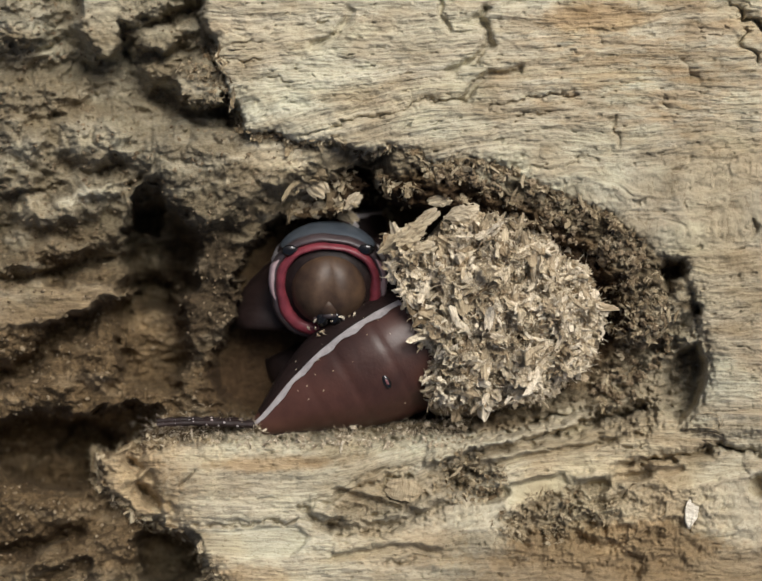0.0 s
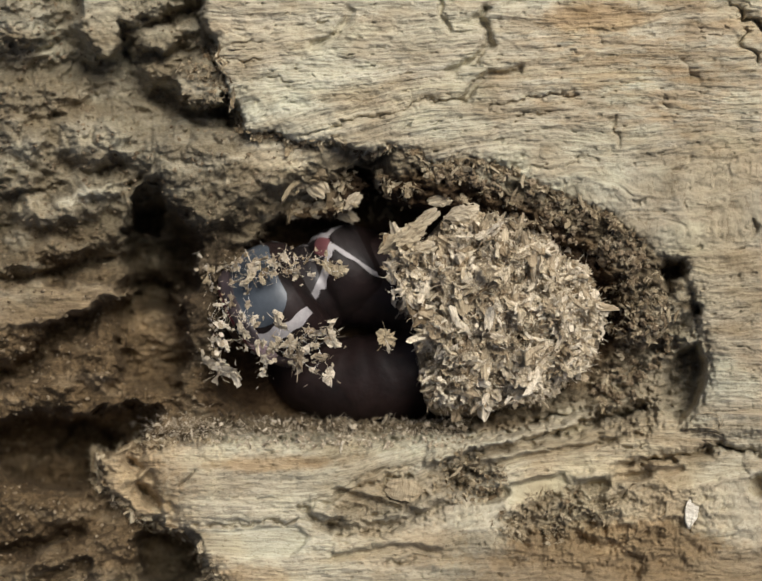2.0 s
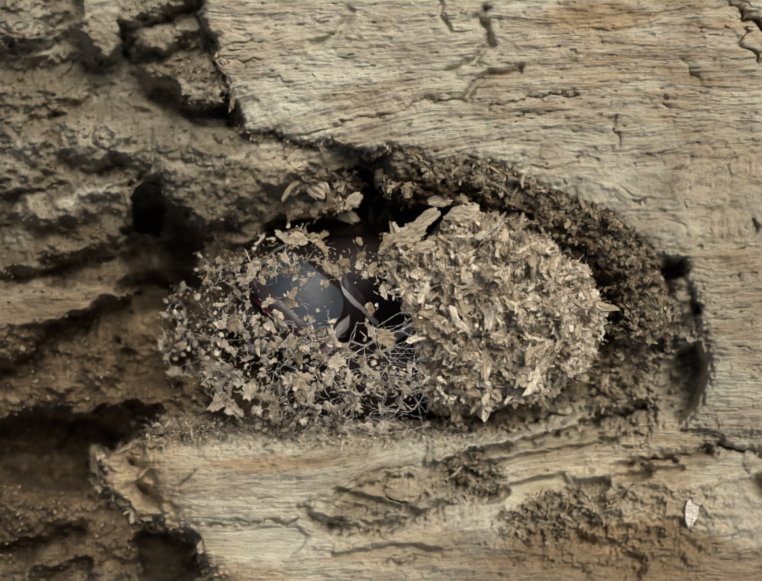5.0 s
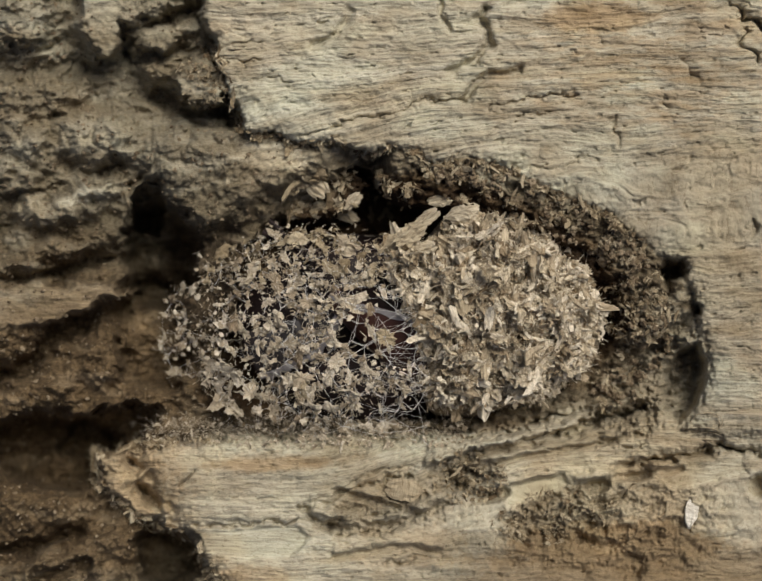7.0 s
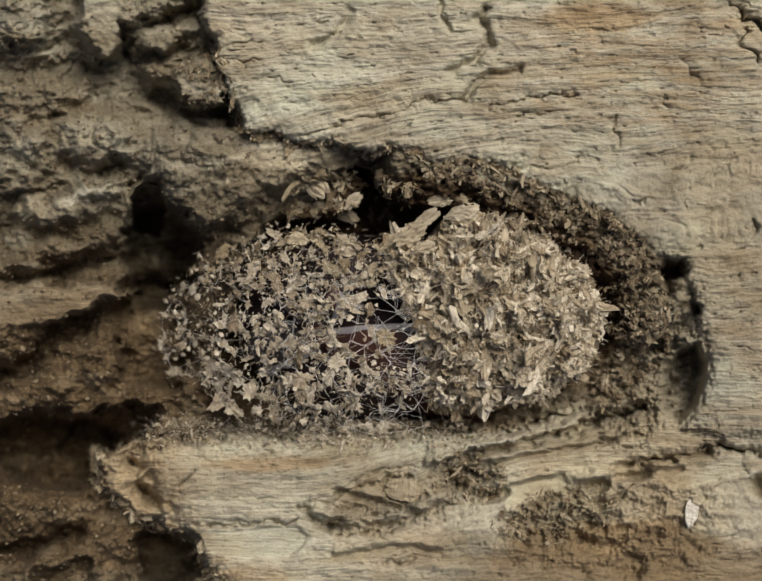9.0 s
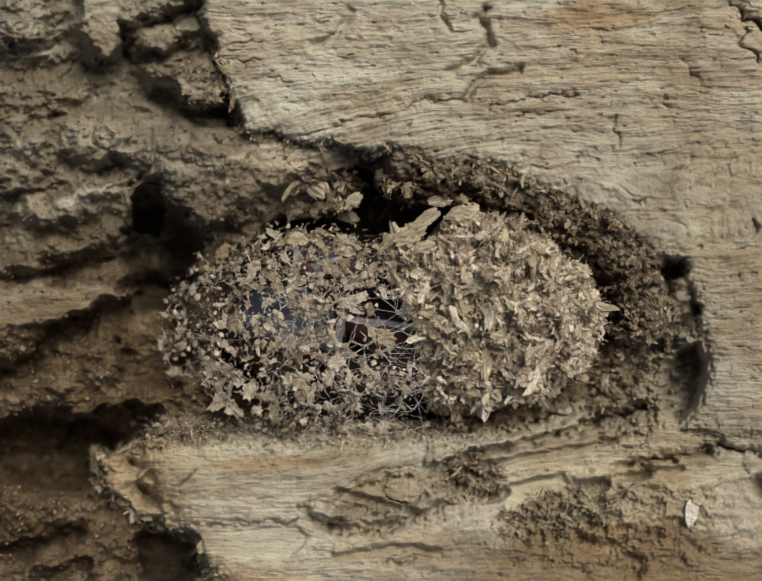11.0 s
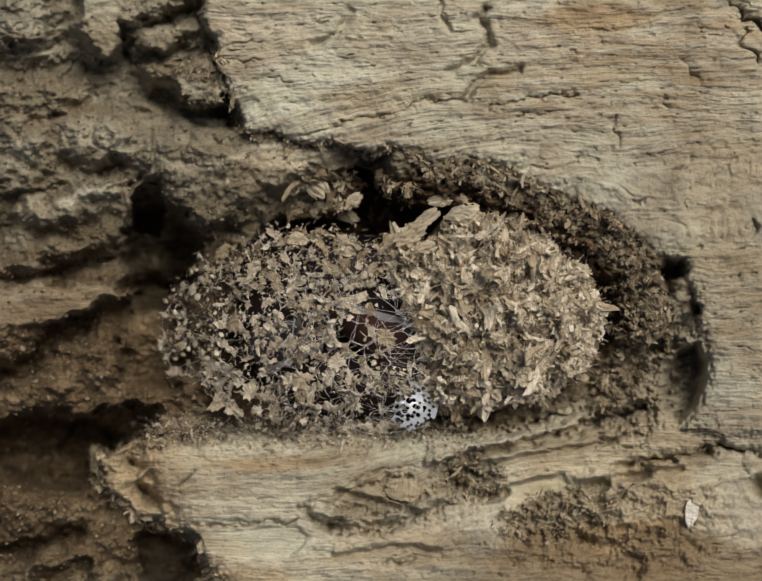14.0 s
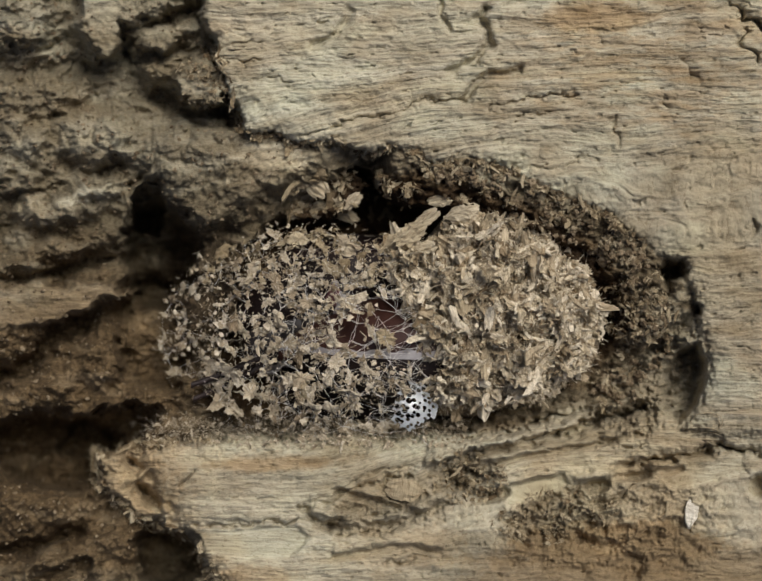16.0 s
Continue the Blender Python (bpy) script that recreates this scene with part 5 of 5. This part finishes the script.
def sill_fuzz():
    """Fine silk and torn fibres over the sill of the gallery."""
    rng = random.Random(61)
    verts, faces = [], []
    us = np.array([rng.uniform(300, 960) for _ in range(400)])
    vs = np.array([rng.gauss(886 - 0.00006 * (u - 600) ** 2, 13) for u in us])
    for u, v, h in zip(us, vs, log_height(us, vs)[0]):
        for k in range(4):
            p = P(u + rng.gauss(0, 9), v + rng.gauss(0, 6), (h + rng.uniform(0, 0.3)) * MM)
            d = Vector((rng.gauss(0, 1), rng.gauss(0, 0.8), rng.uniform(0, 0.5))).normalized() * rng.uniform(0.25, 0.8) * MM
            strand(verts, faces, p, p + d, rng.uniform(0.008, 0.02) * MM, rng)
    tagged(mesh_object("silk_fuzz", verts, faces, CHIP_GREY), "fine grey silk and fibres clinging to the sill", "silk", kind="stuff")


def fibre_curl():
    """Loose curled fibres at the broken corner of the slab."""
    rng = random.Random(8)
    verts, faces = [], []
    for cx, cy, rx, ry, a0, a1 in ((1452, 872, 30, 22, -60, 200), (1462, 868, 26, 18, -100, 120), (1455, 905, 34, 14, 20, 170), (1475, 900, 22, 16, 150, 330), (1440, 890, 40, 10, 0, 150)):
        prev = None
        for i in range(13):
            a = radians(a0 + (a1 - a0) * i / 12)
            u, v = cx + rx * math.cos(a), cy - ry * math.sin(a)
            p = P(u, v, float(log_height(np.array([u]), np.array([v]))[0][0]) * MM + (0.1 + 0.3 * math.sin(math.pi * i / 12)) * MM)
            if prev is not None:
                strand(verts, faces, prev, p, 0.05 * MM, rng)
            prev = p
    tagged(mesh_object("fibre_curl", verts, faces, CHIP_PALE), "loose curled pale wood fibres at a broken corner", "wood fibres", kind="stuff")


debris()
fragments()
fibre_curl()
sill_fuzz()


def build_film():
    """A wet, shining lace of silk at the foot of the net."""
    rng = random.Random(77)
    wet = Mat("wet_silk", 0.13, 1.0)
    wet.b.inputs["Base Color"].default_value = (0.62, 0.65, 0.67, 1)
    wet.bump(wet.noise(wet.coord(), 2500, 2), 0.35, 0.0001)
    bm = bmesh.new()
    n = 110
    step = 0.048
    holes = []
    for i in range(-5, 6):
        for j in range(-6, 7):
            if rng.random() < 0.9:
                hx = (i + 0.5 * (j % 2)) * 0.52 + rng.uniform(-0.13, 0.13)
                holes.append((hx, j * 0.46 + rng.uniform(-0.13, 0.13), rng.uniform(0.07, 0.17) + 0.09 * float(smooth(-0.4, 1.2, hx))))
    grid = {}
    for i in range(n):
        for j in range(n):
            x, y = (i - n / 2) * step, (j - n / 2) * step
            if math.hypot(x / 2.1, y / 2.4) + 0.10 * math.sin(3 * math.atan2(y, x) + 0.5) + 0.07 * math.sin(5 * math.atan2(y, x)) + 0.05 * math.sin(11 * math.atan2(y, x) + 1) > 0.92 or any(math.hypot((x - hx) / 1.1, y - hy) < hr for hx, hy, hr in holes):
                continue
            grid[i, j] = bm.verts.new(Vector((x, y, -0.10 * (x * x + y * y))) * MM)
    for i, j in list(grid):
        q = [grid.get(k) for k in ((i, j), (i + 1, j), (i + 1, j + 1), (i, j + 1))]
        if all(q):
            bm.faces.new(q).smooth = True
    bmesh.ops.solidify(bm, geom=bm.faces[:], thickness=0.03 * MM)
    for f in bm.faces:
        f.smooth = True
    ob = part("wet_silk_film", bm, wet.m, cocoon_net, "wet glistening lace of silk")
    half = (SUN_FROM + Vector((0, 0, 1))).normalized()
    turn = half.to_track_quat("Z", "Y")
    net_rows.append((ob, 12.45, Matrix.LocRotScale(STORE, turn, None), Matrix.LocRotScale(P(852, 834, -0.0008), turn, None)))


build_film()


# ---- what moves ----
def aim(px, py, z, fwd, up):
    """A body section at a place of the plan (z in mm), its front towards fwd, its back towards up."""
    f = Vector(fwd).normalized()
    u = Vector(up)
    u = (u - f * u.dot(f)).normalized()
    m = Matrix((f.cross(u), f, u)).transposed().to_4x4()
    return Matrix.Translation(P(px, py, z * MM)) @ m


FACE_UP, BACK_UP = (0, 1, 0.3), (0, 0.25, 1)


def motions():
    F, B = FACE_UP, BACK_UP
    fore = [
        (0.0, 676, 592, -4.9, (0.05, -0.42, 0.9), F), (0.1, 690, 575, -4.7, (0.1, -0.3, 0.93), F), (0.2, 590, 620, -5.2, (-0.75, -0.35, 0.5), (0.2, 0.5, 0.8)), (0.3, 600, 655, -5.7, (-0.3, -0.9, 0.0), B),
        (0.4, 630, 640, -5.7, (-0.05, -0.95, 0.0), B), (0.5, 556, 678, -7.6, (-0.66, -0.68, -0.15), (-0.5, 0.45, 0.72)), (0.6, 540, 590, -5.7, (-0.7, -0.35, 0.35), (0, 0.5, 0.8)),
        (0.7, 705, 555, -4.7, (0.25, -0.2, 0.93), F), (0.8, 640, 660, -5.7, (0.0, -0.9, 0.25), B), (0.9, 510, 640, -5.7, (-0.5, -0.8, 0.0), B), (1.0, 648, 594, -5.2, (0, 0.16, 0.98), F),
        (1.1, 595, 660, -4.7, (-0.1, -0.6, 0.78), F), (1.2, 690, 585, -4.7, (0.2, -0.25, 0.94), F), (1.3, 600, 690, -5.2, (0, -0.45, 0.88), F), (1.4, 612, 715, -5.4, (-0.1, -0.85, 0.5), B),
        (1.5, 592, 694, -5.6, (-0.3, -0.72, 0.6), (0.15, 0.8, 0.6)), (1.6, 715, 730, -5.7, (0.2, -0.9, 0.35), B), (1.8, 505, 600, -6.7, (-0.95, -0.25, 0), B), (2.0, 522, 648, -7.6, (-0.8, -0.5, -0.2), (-0.3, 0.45, 0.8)),
        (2.1, 575, 720, -6.7, (-0.2, -0.95, 0.05), B), (2.2, 615, 735, -6.7, (0.1, -0.95, 0.2), B), (2.3, 700, 580, -5.7, (0.5, 0.0, 0.85), F), (2.4, 720, 735, -6.2, (0.05, -0.75, 0.65), F),
        (2.5, 725, 725, -6.2, (0.1, -0.25, 0.95), F), (2.7, 500, 780, -7.7, (-0.35, -0.9, 0.1), B), (3.0, 488, 626, -9.0, (-0.95, -0.15, -0.2), (0, 0.4, 0.9)), (3.3, 450, 680, -8.2, (-0.75, -0.6, 0), B),
        (3.4, 715, 740, -7.7, (0.1, -0.85, 0.45), B), (3.5, 735, 655, -7.2, (0.5, -0.3, 0.8), F), (3.6, 720, 740, -7.7, (0.25, -0.85, 0.3), B), (3.8, 500, 760, -8.7, (-0.5, -0.85, 0), B),
        (4.0, 445, 655, -11.5, (-0.9, -0.4, -0.15), (0, 0.5, 0.85)), (4.2, 460, 655, -11.3, (-0.9, -0.4, -0.1), B), (5.2, 600, 660, -9.5, (-0.6, -0.75, 0.1), B), (6.3, 540, 690, -14, (-0.8, -0.6, 0), B),
        (9.2, 540, 680, -14, (-0.9, -0.4, 0), B), (11.3, 588, 742, -6.8, (-0.1, -0.85, 0.35), (0, 0.4, 0.9)), (11.6, 588, 748, -6.8, (-0.1, -0.85, 0.35), (0, 0.4, 0.9)), (12.1, 700, 760, -7, (0.2, -0.97, 0.1), B),
        (12.3, 775, 752, -7.6, (0.25, -0.95, -0.1), B), (12.6, 770, 750, -7.6, (0.25, -0.95, -0.1), B), (12.9, 550, 700, -13.5, (-0.6, -0.8, 0), B), (16.0, 540, 690, -14, (-0.8, -0.6, 0), B)]
    mid = [
        (0.0, 690, 560, -13.4, (-0.2, -0.9, 0.3), B), (0.2, 680, 550, -9.2, (-0.7, -0.7, 0.1), B), (0.3, 680, 545, -9.2, (-0.45, -0.85, 0.05), B), (0.5, 676, 560, -8.6, (-0.70, -0.70, -0.03), (-0.5, 0.5, 0.7)),
        (0.7, 700, 540, -11.2, (0, -0.9, 0.4), B), (0.8, 665, 560, -9.2, (-0.15, -0.95, 0), B), (0.9, 650, 560, -9.2, (-0.6, -0.75, 0), B), (1.0, 655, 570, -12.2, (0, -0.9, 0.3), B), (1.4, 660, 560, -10.2, (-0.2, -0.95, 0.05), B),
        (1.5, 655, 560, -10.4, (-0.2, -0.97, 0), B), (1.6, 680, 575, -10.2, (0.1, -0.97, 0), B), (1.8, 630, 575, -10.2, (-0.95, -0.25, 0), B), (2.0, 640, 600, -10.4, (-0.85, -0.4, 0), (-0.25, 0.6, 0.75)), (2.2, 670, 570, -10.2, (-0.05, -0.97, 0), B),
        (2.5, 680, 570, -10.7, (0.05, -0.97, 0), B), (2.7, 640, 600, -10.7, (-0.6, -0.75, 0), B), (3.0, 598, 596, -11.2, (-0.97, -0.1, 0), (0.1, 0.7, 0.7)), (3.3, 615, 600, -11.2, (-0.85, -0.5, 0), (0, 0.5, 0.8)), (3.5, 690, 570, -13.2, (0, -0.97, 0), B),
        (3.6, 690, 590, -11.2, (0.05, -0.97, 0), B), (3.8, 630, 610, -11.7, (-0.85, -0.5, 0), B), (4.0, 630, 588, -10.9, (-0.97, 0.15, 0), (0.1, 0.75, 0.62)), (4.2, 630, 595, -11.0, (-0.97, 0.1, 0), (0, 0.6, 0.8)), (6.3, 640, 660, -12, (-0.9, -0.4, 0), B), (9.2, 640, 650, -12, (-0.9, -0.4, 0), B),
        (11.3, 620, 620, -11.5, (-0.2, -0.95, 0), B), (12.0, 690, 640, -11.5, (0.1, -0.97, 0), B), (12.6, 730, 640, -11.5, (0.3, -0.95, 0), B), (12.9, 640, 650, -12, (-0.9, -0.4, 0), B), (16.0, 640, 650, -12, (-0.9, -0.4, 0), B)]
    side = (-0.48, 0.82, 0.14)
    hind = [
        (0.0, 690, 784, -6.4, (0.84, 0.49, -0.12), side), (0.9, 694, 784, -6.6, (0.83, 0.5, -0.12), side), (1.0, 850, 795, -7.5, (0.9, 0.4, -0.08), side), (1.1, 930, 680, -10.3, (0.4, 0.9, 0), (-0.6, 0.3, 0.7)), (1.2, 985, 640, -12, (-0.45, 0.88, 0), (-0.6, -0.2, 0.7)), (2.6, 985, 640, -12, (-0.45, 0.88, 0), (-0.6, -0.2, 0.7)), (4.2, 930, 600, -11.8, (0.3, 0.95, 0), (-0.6, 0.3, 0.7)),
        (6.3, 880, 660, -8, (0.95, -0.25, 0), (0, 0.8, 0.6)), (7.0, 850, 672, -7.5, (0.93, -0.35, 0), (0, 0.8, 0.6)), (7.5, 850, 682, -8, (0.93, -0.35, 0), (0, 0.8, 0.6)), (8.0, 840, 664, -7.5, (0.93, -0.38, 0), (0, 0.8, 0.6)),
        (8.5, 838, 672, -7.5, (0.93, -0.35, 0), (0, 0.8, 0.6)), (9.2, 820, 720, -8.5, (0.95, -0.1, 0), (0, 0.95, 0.3)),
        (11.3, 880, 690, -8.5, (0.95, -0.25, 0), (0, 0.8, 0.6)), (12.6, 900, 700, -9, (0.95, -0.25, 0), (0, 0.8, 0.6)), (13.0, 835, 684, -8.0, (0.94, -0.33, 0), (0, 0.8, 0.6)), (14.5, 832, 676, -7.2, (0.93, -0.36, 0), (0, 0.8, 0.6)),
        (15.0, 770, 715, -6.5, (0.97, 0.0, 0), (0, -0.7, 0.7)), (16.0, 760, 722, -6.5, (0.97, 0.0, 0), (0, -0.7, 0.7))]
    for ob, rows in ((forebody, fore), (thorax, mid), (abdomen_end, hind)):
        walk(ob, [(t, aim(px, py, z, f, u)) for t, px, py, z, f, u in rows])
    for ob, t, store, home in net_rows:
        walk(ob, [(0, store), (t - 0.3, store), (t, home), (16, home)])


motions()
